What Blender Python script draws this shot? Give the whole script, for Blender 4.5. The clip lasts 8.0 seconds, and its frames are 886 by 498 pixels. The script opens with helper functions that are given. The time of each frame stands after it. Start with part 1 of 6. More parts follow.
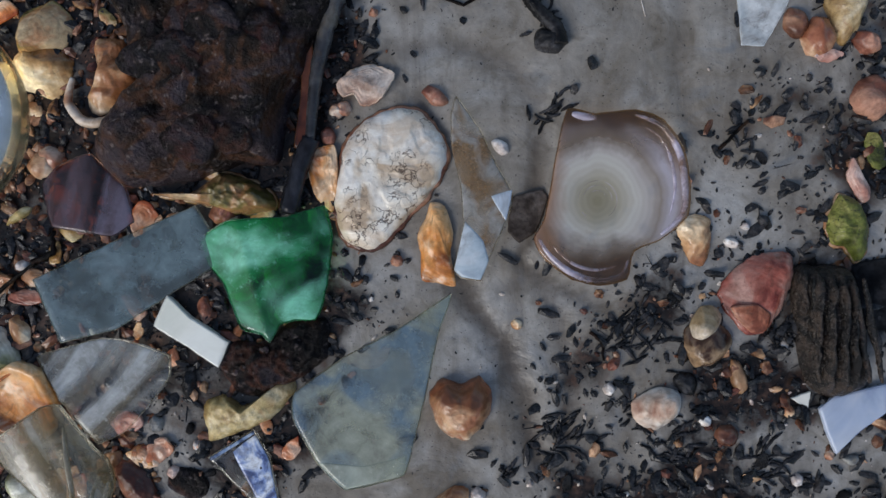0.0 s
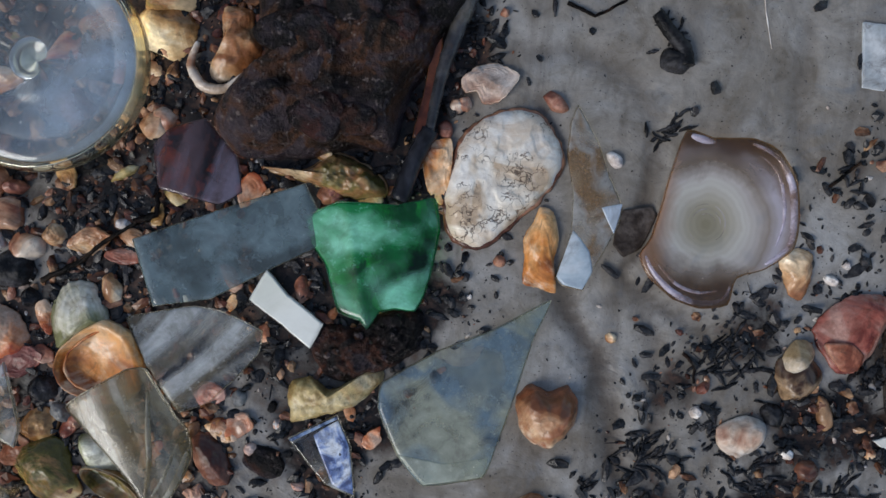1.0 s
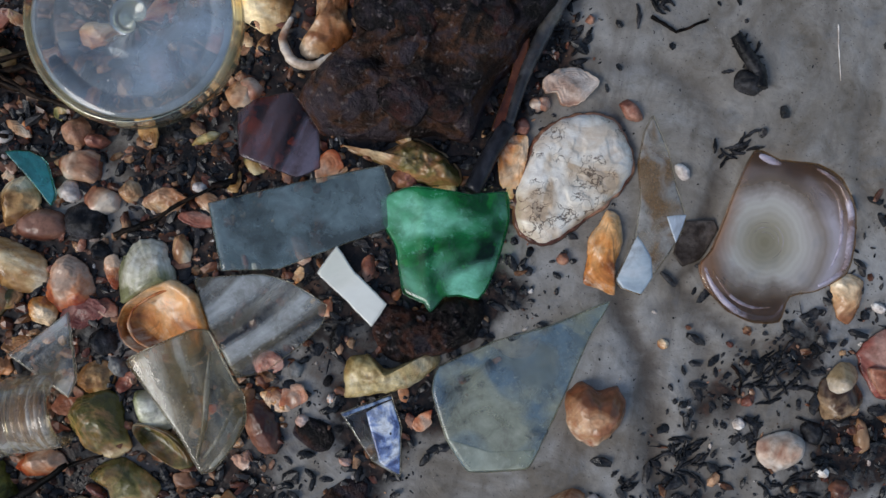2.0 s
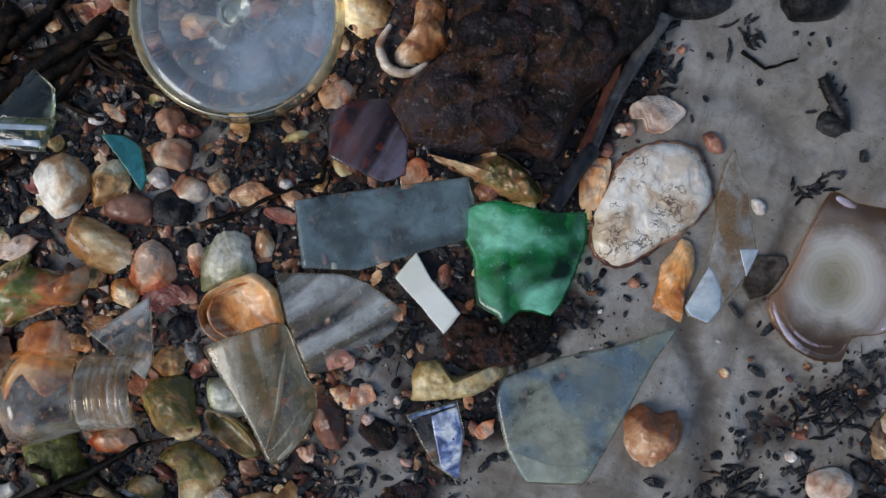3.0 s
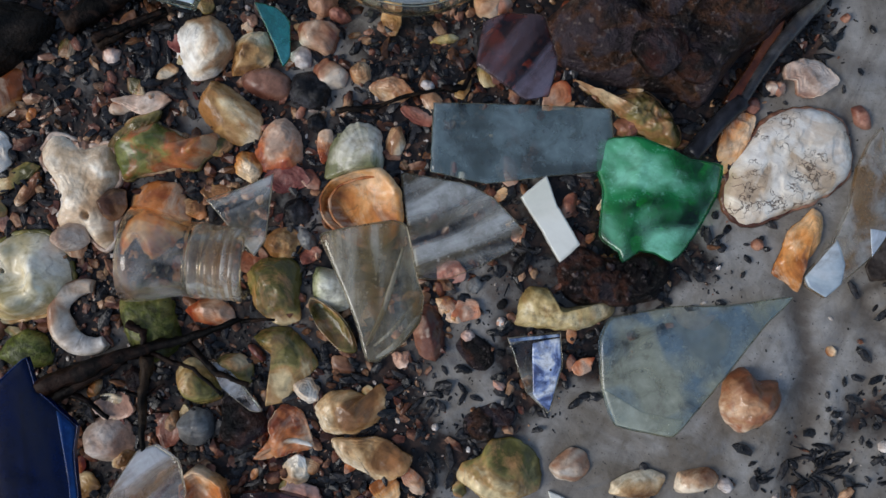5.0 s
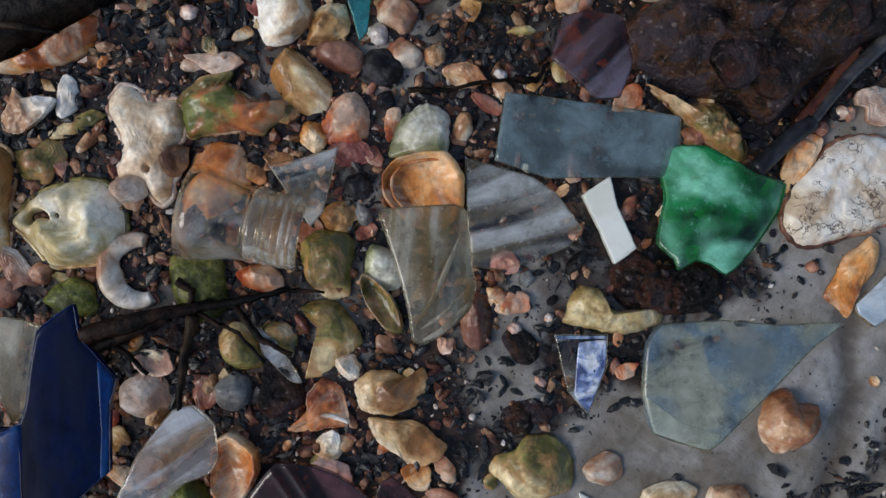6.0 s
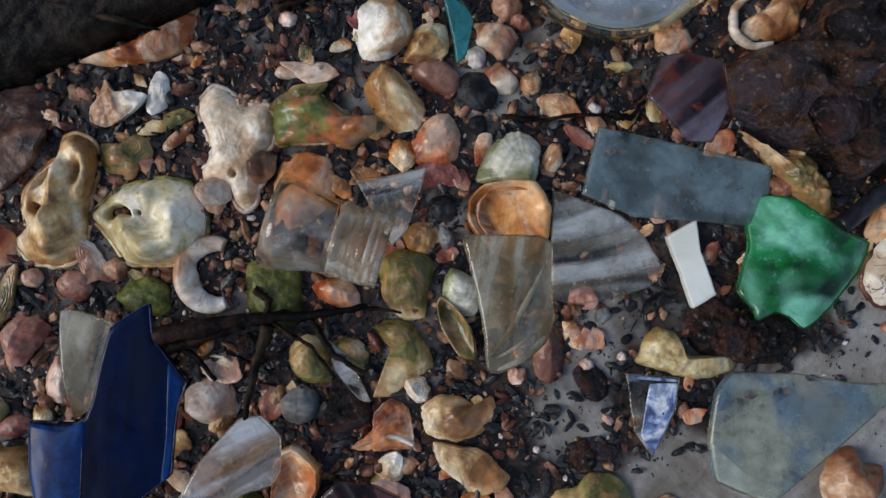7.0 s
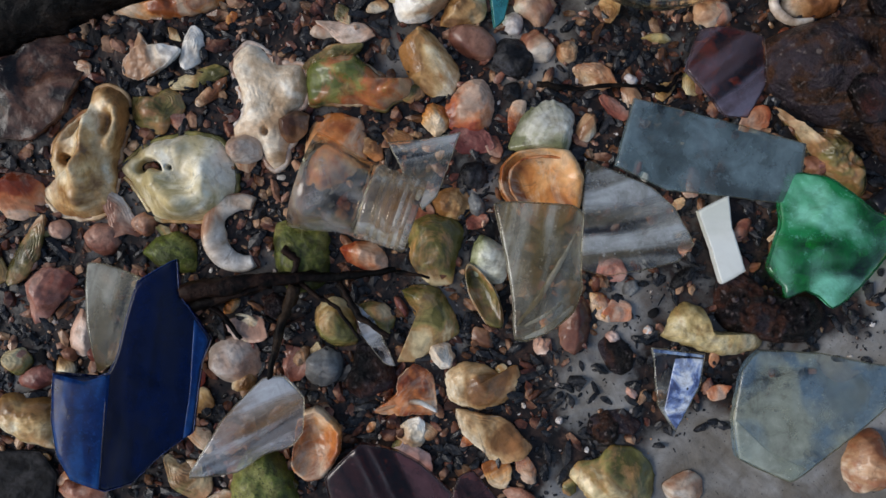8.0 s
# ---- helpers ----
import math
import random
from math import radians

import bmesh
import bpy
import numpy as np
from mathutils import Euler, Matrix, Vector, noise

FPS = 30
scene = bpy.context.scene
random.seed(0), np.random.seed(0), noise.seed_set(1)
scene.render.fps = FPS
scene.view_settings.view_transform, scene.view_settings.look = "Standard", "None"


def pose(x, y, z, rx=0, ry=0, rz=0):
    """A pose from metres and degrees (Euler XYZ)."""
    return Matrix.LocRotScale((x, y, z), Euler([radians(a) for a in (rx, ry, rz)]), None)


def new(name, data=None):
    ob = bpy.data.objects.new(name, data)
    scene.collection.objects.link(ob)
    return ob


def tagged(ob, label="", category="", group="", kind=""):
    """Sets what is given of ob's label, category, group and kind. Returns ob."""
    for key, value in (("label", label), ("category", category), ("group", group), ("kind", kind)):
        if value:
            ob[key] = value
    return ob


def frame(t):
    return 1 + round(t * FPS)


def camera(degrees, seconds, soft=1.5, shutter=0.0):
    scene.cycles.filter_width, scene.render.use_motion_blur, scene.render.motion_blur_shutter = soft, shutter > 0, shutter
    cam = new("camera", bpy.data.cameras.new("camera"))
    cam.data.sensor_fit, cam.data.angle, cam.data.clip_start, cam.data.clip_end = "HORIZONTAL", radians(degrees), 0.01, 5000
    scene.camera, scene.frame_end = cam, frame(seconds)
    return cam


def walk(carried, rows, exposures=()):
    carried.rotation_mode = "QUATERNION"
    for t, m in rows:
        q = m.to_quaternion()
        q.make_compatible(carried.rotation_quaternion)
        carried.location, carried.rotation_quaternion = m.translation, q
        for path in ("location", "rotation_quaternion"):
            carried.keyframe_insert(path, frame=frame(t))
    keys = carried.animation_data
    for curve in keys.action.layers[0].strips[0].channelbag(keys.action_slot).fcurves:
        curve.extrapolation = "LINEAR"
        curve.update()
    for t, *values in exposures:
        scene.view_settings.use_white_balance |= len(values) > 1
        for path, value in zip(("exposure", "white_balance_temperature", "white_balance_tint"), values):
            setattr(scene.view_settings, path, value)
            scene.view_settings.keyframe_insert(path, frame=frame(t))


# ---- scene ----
cam = camera(60.0, 8.0, soft=1.5)
# seconds, x, y, z, turns about x, y, z: a hand-held camera looking straight down on the foreshore
ROWS = [
    (0.0, 0.0, 0.0, 0.3118, -1.7, 0.43, -0.01),
    (0.5, -0.0304, 0.0029, 0.3118, -1.41, -0.34, 3.48),
    (1.0, -0.0494, -0.0083, 0.311, -0.71, -0.83, 6.43),
    (1.5, -0.0597, -0.0214, 0.3133, 0.23, -1.65, 9.69),
    (1.7, -0.0691, -0.0255, 0.3147, 0.45, -1.98, 10.53),
    (2.8, -0.1089, -0.0191, 0.3226, -0.67, -2.13, 15.67),
    (3.0, -0.116, -0.0209, 0.3224, -1.05, -2.08, 16.5),
    (3.5, -0.1307, -0.0237, 0.3215, -1.73, -1.72, 17.88),
    (4.0, -0.1405, -0.0398, 0.3184, -1.93, -1.6, 20.43),
    (5.5, -0.1544, -0.0802, 0.3159, -1.08, -1.53, 28.94),
    (6.0, -0.1658, -0.0893, 0.3145, -0.9, -1.66, 31.89),
    (6.5, -0.1852, -0.0968, 0.3125, -0.88, -1.87, 34.63),
    (7.0, -0.2007, -0.1014, 0.3108, -0.89, -2.16, 36.76),
    (7.5, -0.2086, -0.1117, 0.31, -1.17, -2.4, 37.93),
    (8.0, -0.2036, -0.1166, 0.3088, -1.6, -2.1, 38.78),
]
SKY_STRENGTH, SKY_COLOUR = 0.13, 0.95
SUN_STRENGTH, SUN_UP, SUN_ROUND, SUN_WIDE = 1.5, 37.0, 225.0, 28.0
EXPOSURES = [(0.0, 0.14), (8.0, 0.12)]
walk(cam, [(t, pose(*row)) for t, *row in ROWS], EXPOSURES)

# ---- light: open overcast sky, soft sun high up behind cloud ----
world = bpy.data.worlds.new("world")
scene.world = world
world.use_nodes = True
wn, wl = world.node_tree.nodes, world.node_tree.links
sky = wn.new("ShaderNodeTexSky")
sky.sky_type = "NISHITA"
sky.sun_disc = False
sky.sun_elevation, sky.sun_rotation = radians(SUN_UP), radians(SUN_ROUND)
grey = wn.new("ShaderNodeHueSaturation")
grey.inputs["Saturation"].default_value = SKY_COLOUR
wl.new(sky.outputs["Color"], grey.inputs["Color"])
wl.new(grey.outputs["Color"], wn["Background"].inputs["Color"])
wn["Background"].inputs["Strength"].default_value = SKY_STRENGTH
sun = new("sun", bpy.data.lights.new("sun", "SUN"))
sun.data.energy, sun.data.angle, sun.data.color = SUN_STRENGTH, radians(SUN_WIDE), (1.0, 0.975, 0.94)
sun.matrix_world = pose(0, 0, 3, 90 - SUN_UP, 0, 180 - SUN_ROUND)

# ---- materials ----
MM = 0.001


class Nodes:
    """A small helper round one material's node tree."""

    def __init__(self, name):
        self.material = bpy.data.materials.new(name)
        self.material.use_nodes = True
        self.tree = self.material.node_tree
        self.bsdf = self.tree.nodes["Principled BSDF"]
        self.out = self.tree.nodes["Material Output"]

    def add(self, kind, **values):
        node = self.tree.nodes.new(kind)
        for key, value in values.items():
            node.inputs[key.replace("_", " ")].default_value = value
        return node

    def link(self, a, b):
        self.tree.links.new(a, b)

    def coords(self, spread=0.7):
        """Object coordinates, shifted at random from thing to thing."""
        where, info = self.add("ShaderNodeTexCoord"), self.add("ShaderNodeObjectInfo")
        shift = self.add("ShaderNodeVectorMath")
        shift.operation = "MULTIPLY_ADD"
        self.link(info.outputs["Random"], shift.inputs[0])
        shift.inputs[1].default_value = (spread, spread * 1.7, spread * 0.6)
        self.link(where.outputs["Object"], shift.inputs[2])
        return shift.outputs[0]

    def noise(self, where, scale, detail=5.0, rough=0.6, warp=0.0):
        node = self.add("ShaderNodeTexNoise", Scale=scale, Detail=detail, Roughness=rough, Distortion=warp)
        if where is not None:
            self.link(where, node.inputs["Vector"])
        return node.outputs["Fac"]

    def ramp(self, fac, stops):
        node = self.add("ShaderNodeValToRGB")
        while len(node.color_ramp.elements) < len(stops):
            node.color_ramp.elements.new(0.5)
        for e, (at, colour) in zip(node.color_ramp.elements, stops):
            e.position = at
            e.color = (*colour, 1) if len(colour) == 3 else colour
        self.link(fac, node.inputs["Fac"])
        return node.outputs["Color"]

    def mix(self, fac, a, b, how="MIX"):
        node = self.tree.nodes.new("ShaderNodeMix")
        node.data_type, node.blend_type = "RGBA", how
        for value, slot in ((fac, 0), (a, 6), (b, 7)):
            if isinstance(value, (int, float)):
                node.inputs[slot].default_value = value
            elif isinstance(value, tuple):
                node.inputs[slot].default_value = (*value, 1)
            else:
                self.link(value, node.inputs[slot])
        return node.outputs[2]

    def maths(self, how, a, b=0.0, clamp=False):
        node = self.tree.nodes.new("ShaderNodeMath")
        node.operation, node.use_clamp = how, clamp
        for slot, value in ((0, a), (1, b)):
            if isinstance(value, (int, float)):
                node.inputs[slot].default_value = value
            else:
                self.link(value, node.inputs[slot])
        return node.outputs[0]

    def bump(self, height, strength, depth):
        node = self.add("ShaderNodeBump", Strength=strength, Distance=depth)
        self.link(height, node.inputs["Height"])
        self.link(node.outputs[0], self.bsdf.inputs["Normal"])
        return node


def surface(name, colours, scale=70, rough=0.4, bump=0.5, depth=0.0006, bands=0, band_tone=(0.3, 0.2, 0.12), fine=6.0, stain=None, spots=None, coat=0.18, island=False, lip=None, cracks=None, shine=0.28, grainy=0.4, drift=0.2, grime=0.6, mottle=0.75):
    """A wet natural surface: broad patches, fine grain, growth bands where asked, stains."""
    n = Nodes(name)
    where = n.coords()
    wide = n.noise(where, scale, 4, 0.55, 0.9)
    if not island:
        box = n.add("ShaderNodeSeparateXYZ")
        n.link(n.add("ShaderNodeTexCoord").outputs["Generated"], box.inputs[0])
        turn = n.maths("MULTIPLY", n.add("ShaderNodeObjectInfo").outputs["Random"], 44.0)
        slope = n.maths("ADD", n.maths("MULTIPLY", n.maths("SUBTRACT", box.outputs["X"], 0.5), n.maths("COSINE", turn)), n.maths("MULTIPLY", n.maths("SUBTRACT", box.outputs["Y"], 0.5), n.maths("SINE", turn)))
        wide = n.maths("ADD", wide, n.maths("MULTIPLY", slope, drift))
    steps = [(0.4 + 0.21 * k / max(1, len(colours) - 1), c) for k, c in enumerate(colours)]
    colour = n.ramp(wide, steps)
    grain = n.noise(where, scale * fine, 6, 0.62)
    colour = n.mix(grainy, colour, n.ramp(grain, [(0.36, (0.42, 0.38, 0.34)), (0.5, (0.9, 0.88, 0.86)), (0.66, (1.2, 1.19, 1.17))]), "MULTIPLY")
    height = grain
    if bands:
        ring = n.add("ShaderNodeAttribute")
        ring.attribute_name = "ring"
        swell = n.maths("ADD", n.maths("MULTIPLY", ring.outputs["Fac"], bands), n.maths("MULTIPLY", n.noise(where, scale * 1.6, 3), 3.4))
        wave = n.maths("MULTIPLY_ADD", n.maths("SINE", n.maths("MULTIPLY", swell, 6.2832)), 0.5)
        wave.node.inputs[2].default_value = 0.5
        colour = n.mix(n.maths("MULTIPLY", n.maths("MULTIPLY", wave, n.noise(where, scale * 1.3, 3)), 0.36), colour, band_tone)
        height = n.maths("ADD", grain, n.maths("MULTIPLY", wave, 0.2))
    if stain:
        blot = n.ramp(n.noise(where, scale * 0.75, 5, 0.7, 1.5), [(0.5, (0, 0, 0)), (0.68, (1, 1, 1))])
        colour = n.mix(blot, colour, stain)
    blur = n.ramp(n.noise(where, scale * 2.6, 5, 0.65, 0.8), [(0.34, (0.62, 0.57, 0.52)), (0.5, (1, 1, 1)), (0.66, (1.16, 1.15, 1.13))])
    colour = n.mix(mottle, colour, blur, "MULTIPLY")
    if grime:
        silted = n.ramp(n.noise(where, scale * 3.4, 6, 0.7, 1.2), [(0.55, (0, 0, 0)), (0.66, (grime, grime, grime))])
        colour = n.mix(silted, colour, n.mix(0.7, colour, (0.07, 0.045, 0.03)))
    if spots:
        dots = n.ramp(n.noise(where, scale * 9, 2, 0.5), [(0.62, (0, 0, 0)), (0.7, (1, 1, 1))])
        colour = n.mix(dots, colour, spots)
    if cracks:
        cells = n.add("ShaderNodeTexVoronoi", Scale=scale * 2.4)
        cells.feature = "DISTANCE_TO_EDGE"
        bent = n.add("ShaderNodeVectorMath")
        bent.operation = "MULTIPLY_ADD"
        stray = n.add("ShaderNodeTexNoise", Scale=scale * 2.5, Detail=4.0)
        n.link(where, stray.inputs["Vector"])
        n.link(stray.outputs["Color"], bent.inputs[0])
        bent.inputs[1].default_value = (0.03, 0.03, 0.03)
        n.link(where, bent.inputs[2])
        n.link(bent.outputs[0], cells.inputs["Vector"])
        line = n.ramp(cells.outputs["Distance"], [(0.01, (1, 1, 1)), (0.045, (0, 0, 0))])
        line = n.mix(n.ramp(n.noise(where, scale * 1.2, 3), [(0.45, (0, 0, 0)), (0.53, (0.9, 0.9, 0.9))]), (0.0, 0.0, 0.0), line)
        colour = n.mix(line, colour, cracks)
        height = n.maths("SUBTRACT", height, line)
    if lip:
        ring = n.add("ShaderNodeAttribute")
        ring.attribute_name = "ring"
        outer = n.maths("ADD", ring.outputs["Fac"], n.maths("MULTIPLY", n.noise(where, scale * 2, 4), 0.3))
        colour = n.mix(n.ramp(outer, [(1.0, (0, 0, 0)), (1.13, (1, 1, 1))]), colour, lip)
    info = n.add("ShaderNodeObjectInfo")
    vary = n.add("ShaderNodeHueSaturation")
    change = info.outputs["Random"]
    if island:
        change = n.add("ShaderNodeNewGeometry").outputs["Random Per Island"]
    n.link(n.maths("MULTIPLY_ADD", change, 0.4), vary.inputs["Value"])
    vary.inputs["Value"].links[0].from_node.inputs[2].default_value = 0.8
    n.link(n.maths("MULTIPLY_ADD", change, 0.03), vary.inputs["Hue"])
    vary.inputs["Hue"].links[0].from_node.inputs[2].default_value = 0.485
    n.link(colour, vary.inputs["Color"])
    n.link(vary.outputs[0], n.bsdf.inputs["Base Color"])
    n.link(n.maths("MULTIPLY_ADD", n.noise(where, scale * 2, 3), 0.35), n.bsdf.inputs["Roughness"])
    n.bsdf.inputs["Roughness"].links[0].from_node.inputs[2].default_value = rough - 0.24
    n.bsdf.inputs["Coat Weight"].default_value = coat
    n.bsdf.inputs["Specular IOR Level"].default_value = shine
    n.bsdf.inputs["Coat Roughness"].default_value = 0.08
    n.bump(height, bump, depth)
    return n.material


def glass(name, tint, rough=0.08, film=(0.3, 0.33, 0.32), film_low=0.45, film_high=0.8, film_most=0.5, scale=45, sharp=3, film_too=None, shine=0.5, streak=None, speckle=0.08):
    """Weathered beach glass: clear glass under a patchy frosted film, worn and silty, with painted sky sheen in some
    kinds.
    """
    n = Nodes(name)
    where = n.coords()
    n.bsdf.inputs["Base Color"].default_value = (*tint, 1)
    n.bsdf.inputs["Specular IOR Level"].default_value = shine
    n.bsdf.inputs["Transmission Weight"].default_value = 1.0
    n.bsdf.inputs["IOR"].default_value = 1.5
    n.link(n.maths("MULTIPLY_ADD", n.noise(where, scale * 1.5, 4), rough * 2), n.bsdf.inputs["Roughness"])
    n.bsdf.inputs["Roughness"].links[0].from_node.inputs[2].default_value = rough * 0.4
    film_shader = n.add("ShaderNodeBsdfPrincipled", Roughness=0.22)
    film_shader.inputs["Specular IOR Level"].default_value = shine
    speck = n.noise(where, scale * 14, 3, 0.7)
    drawn = where
    # streaks run along the bend, painting curved sky reflections into the film
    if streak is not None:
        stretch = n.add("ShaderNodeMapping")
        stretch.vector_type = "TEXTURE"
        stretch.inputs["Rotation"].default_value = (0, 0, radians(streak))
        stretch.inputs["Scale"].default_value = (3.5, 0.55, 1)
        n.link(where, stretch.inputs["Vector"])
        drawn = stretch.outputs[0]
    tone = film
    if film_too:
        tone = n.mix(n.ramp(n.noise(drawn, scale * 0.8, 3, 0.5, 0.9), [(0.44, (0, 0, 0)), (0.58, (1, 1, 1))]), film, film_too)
    mottle = n.ramp(n.noise(where, scale * 2.8, 6, 0.68, 0.6), [(0.34, (0.55, 0.53, 0.5)), (0.5, (1, 1, 1)), (0.68, (1.3, 1.3, 1.3))])
    tone = n.mix(0.8, tone, mottle, "MULTIPLY")
    n.link(n.mix(n.ramp(speck, [(0.55, (0, 0, 0)), (0.8, (0.6, 0.6, 0.6))]), tone, tuple(min(0.8, c * 1.5) for c in film)), film_shader.inputs["Base Color"])
    patch = n.noise(drawn, scale, sharp, 0.5, 0.7)
    amount = n.ramp(patch, [(film_low, (0, 0, 0)), (film_high, (1, 1, 1))])
    amount = n.maths("MULTIPLY", amount, n.maths("MULTIPLY", n.ramp(n.noise(where, scale * 4.2, 5, 0.65), [(0.3, (0.72, 0.72, 0.72)), (0.62, (1, 1, 1))]), film_most))
    amount = n.maths("ADD", amount, n.maths("MULTIPLY", n.ramp(speck, [(0.66, (0, 0, 0)), (0.78, (1, 1, 1))]), speckle), True)
    both = n.add("ShaderNodeMixShader")
    n.link(amount, both.inputs[0])
    n.link(n.bsdf.outputs[0], both.inputs[1])
    n.link(film_shader.outputs[0], both.inputs[2])
    n.link(both.outputs[0], n.out.inputs["Surface"])
    relief = n.noise(where, scale * 1.2, 3, 0.5, 0.5)
    n.bump(relief, 0.2, 0.002)
    return n.material


OYSTER_WHITE = surface("oyster_white", [(0.56, 0.43, 0.29), (0.78, 0.7, 0.57), (0.86, 0.81, 0.71), (0.88, 0.85, 0.78)], 46, 0.34, 0.5, 0.0009, 0, fine=4.0, lip=(0.2, 0.08, 0.03), cracks=(0.09, 0.055, 0.035), grainy=0.25, stain=(0.68, 0.56, 0.42), grime=0.25, mottle=0.3)
SHELL_PALE = surface("shell_pale", [(0.42, 0.22, 0.12), (0.66, 0.52, 0.38), (0.8, 0.72, 0.61), (0.84, 0.8, 0.73)], 42, 0.38, 0.5, 0.0007, 4, (0.5, 0.36, 0.26), lip=(0.4, 0.22, 0.13))
SHELL_TAN = surface("shell_tan", [(0.2, 0.085, 0.03), (0.48, 0.26, 0.11), (0.68, 0.46, 0.25), (0.82, 0.68, 0.48)], 42, 0.3, 0.6, 0.0007, 4, (0.3, 0.14, 0.06), stain=(0.38, 0.15, 0.055), lip=(0.62, 0.43, 0.27), coat=0.25)
SHELL_ORANGE = surface("shell_orange", [(0.3, 0.065, 0.018), (0.58, 0.19, 0.055), (0.7, 0.34, 0.15), (0.78, 0.56, 0.38)], 42, 0.3, 0.5, 0.0006, 4, (0.34, 0.11, 0.045), stain=(0.62, 0.44, 0.3), lip=(0.64, 0.4, 0.24), coat=0.25)
SHELL_RED = surface("shell_red", [(0.17, 0.045, 0.026), (0.36, 0.125, 0.075), (0.48, 0.22, 0.15), (0.54, 0.33, 0.25)], 60, 0.36, 0.5, 0.0006, 3, (0.24, 0.08, 0.05), stain=(0.36, 0.16, 0.11), drift=0.3)
SHELL_PINK = surface("shell_pink", [(0.5, 0.26, 0.18), (0.66, 0.42, 0.32), (0.76, 0.6, 0.51)], 42, 0.36, 0.4, 0.0005, 3, (0.5, 0.3, 0.22))
SHELL_GREEN = surface("shell_green", [(0.085, 0.075, 0.018), (0.25, 0.2, 0.065), (0.42, 0.23, 0.09), (0.64, 0.49, 0.28)], 42, 0.28, 0.7, 0.0007, 5, (0.12, 0.09, 0.03), stain=(0.44, 0.21, 0.09), coat=0.3, drift=0.26)
SHELL_SAGE = surface("shell_sage", [(0.2, 0.21, 0.1), (0.46, 0.46, 0.3), (0.66, 0.64, 0.5), (0.75, 0.74, 0.64)], 42, 0.3, 0.5, 0.0006, 6, (0.22, 0.22, 0.1), drift=0.3)
SHELL_MOTTLED = surface("shell_mottled", [(0.13, 0.15, 0.035), (0.28, 0.26, 0.08), (0.5, 0.16, 0.055), (0.5, 0.3, 0.16)], 45, 0.28, 0.6, 0.0008, 0, stain=(0.42, 0.11, 0.045), coat=0.3, drift=0.3)
SHELL_CREAM = surface("shell_cream", [(0.46, 0.34, 0.17), (0.72, 0.6, 0.41), (0.82, 0.74, 0.59), (0.86, 0.81, 0.7)], 40, 0.3, 0.4, 0.0006, 3, (0.4, 0.3, 0.16), stain=(0.56, 0.43, 0.24), coat=0.15, lip=(0.24, 0.23, 0.1), drift=0.16, mottle=0.5)
BONE = surface("bone", [(0.48, 0.28, 0.17), (0.76, 0.6, 0.46), (0.84, 0.75, 0.64)], 50, 0.42, 0.6, 0.0008, 5, (0.55, 0.4, 0.28), stain=(0.58, 0.4, 0.27), grime=0.4)
DRIFTWOOD = surface("driftwood_yellow", [(0.3, 0.2, 0.07), (0.54, 0.41, 0.19), (0.68, 0.58, 0.37)], 60, 0.36, 0.8, 0.0009, 0, stain=(0.34, 0.18, 0.06))
STONE_TAN = surface("stone_tan", [(0.25, 0.09, 0.045), (0.5, 0.27, 0.15), (0.68, 0.47, 0.31), (0.78, 0.65, 0.5)], 42, 0.3, 0.4, 0.0005, 0, stain=(0.36, 0.14, 0.07), coat=0.3)
STONE_BROWN = surface("stone_brown", [(0.08, 0.032, 0.018), (0.22, 0.1, 0.055), (0.36, 0.2, 0.12)], 42, 0.34, 0.5, 0.0006, 0, coat=0.2)
MUSSEL = surface("mussel_brown", [(0.02, 0.01, 0.008), (0.06, 0.028, 0.018), (0.3, 0.19, 0.11)], 60, 0.3, 0.4, 0.0005, 4, (0.35, 0.25, 0.16))
CHINA_PALE = surface("pale_blue_china", [(0.34, 0.4, 0.58), (0.46, 0.52, 0.68), (0.6, 0.64, 0.74)], 30, 0.22, 0.1, 0.0003, grainy=0.06, grime=0.0, mottle=0.12)
STONE_GREY = surface("stone_grey", [(0.1, 0.1, 0.1), (0.17, 0.17, 0.165), (0.24, 0.235, 0.22)], 80, 0.42, 0.5, 0.0005)
STONE_RED = surface("brick_red", [(0.18, 0.06, 0.04), (0.3, 0.12, 0.08), (0.4, 0.2, 0.14)], 90, 0.5, 0.7, 0.0006)
STONE_WHITE = surface("stone_white", [(0.55, 0.47, 0.42), (0.7, 0.64, 0.6), (0.78, 0.75, 0.71)], 90, 0.4, 0.3, 0.0004)
ALGAE = surface("algae", [(0.05, 0.065, 0.01), (0.14, 0.17, 0.03), (0.27, 0.27, 0.07)], 80, 0.4, 1.0, 0.001, 0, spots=(0.05, 0.06, 0.015), grainy=0.7, coat=0.1)
COAL = surface("coal", [(0.008, 0.008, 0.009), (0.02, 0.02, 0.022), (0.045, 0.045, 0.05)], 90, 0.34, 0.8, 0.0008, grainy=0.9, shine=0.16, coat=0.0, grime=0.0)
SLATE = surface("slate", [(0.007, 0.007, 0.008), (0.017, 0.017, 0.018), (0.034, 0.032, 0.033)], 70, 0.46, 0.7, 0.0006, grainy=0.9, shine=0.06, coat=0.0, grime=0.0)
SLATE_BROWN = surface("brown_slate", [(0.03, 0.022, 0.019), (0.055, 0.043, 0.038), (0.085, 0.07, 0.064)], 90, 0.4, 0.7, 0.0006, grainy=0.8, shine=0.16, coat=0.0)
DULL_METAL = surface("dull_metal", [(0.03, 0.032, 0.038), (0.07, 0.072, 0.08), (0.13, 0.125, 0.11)], 60, 0.34, 0.3, 0.0004, shine=0.3, coat=0.1)
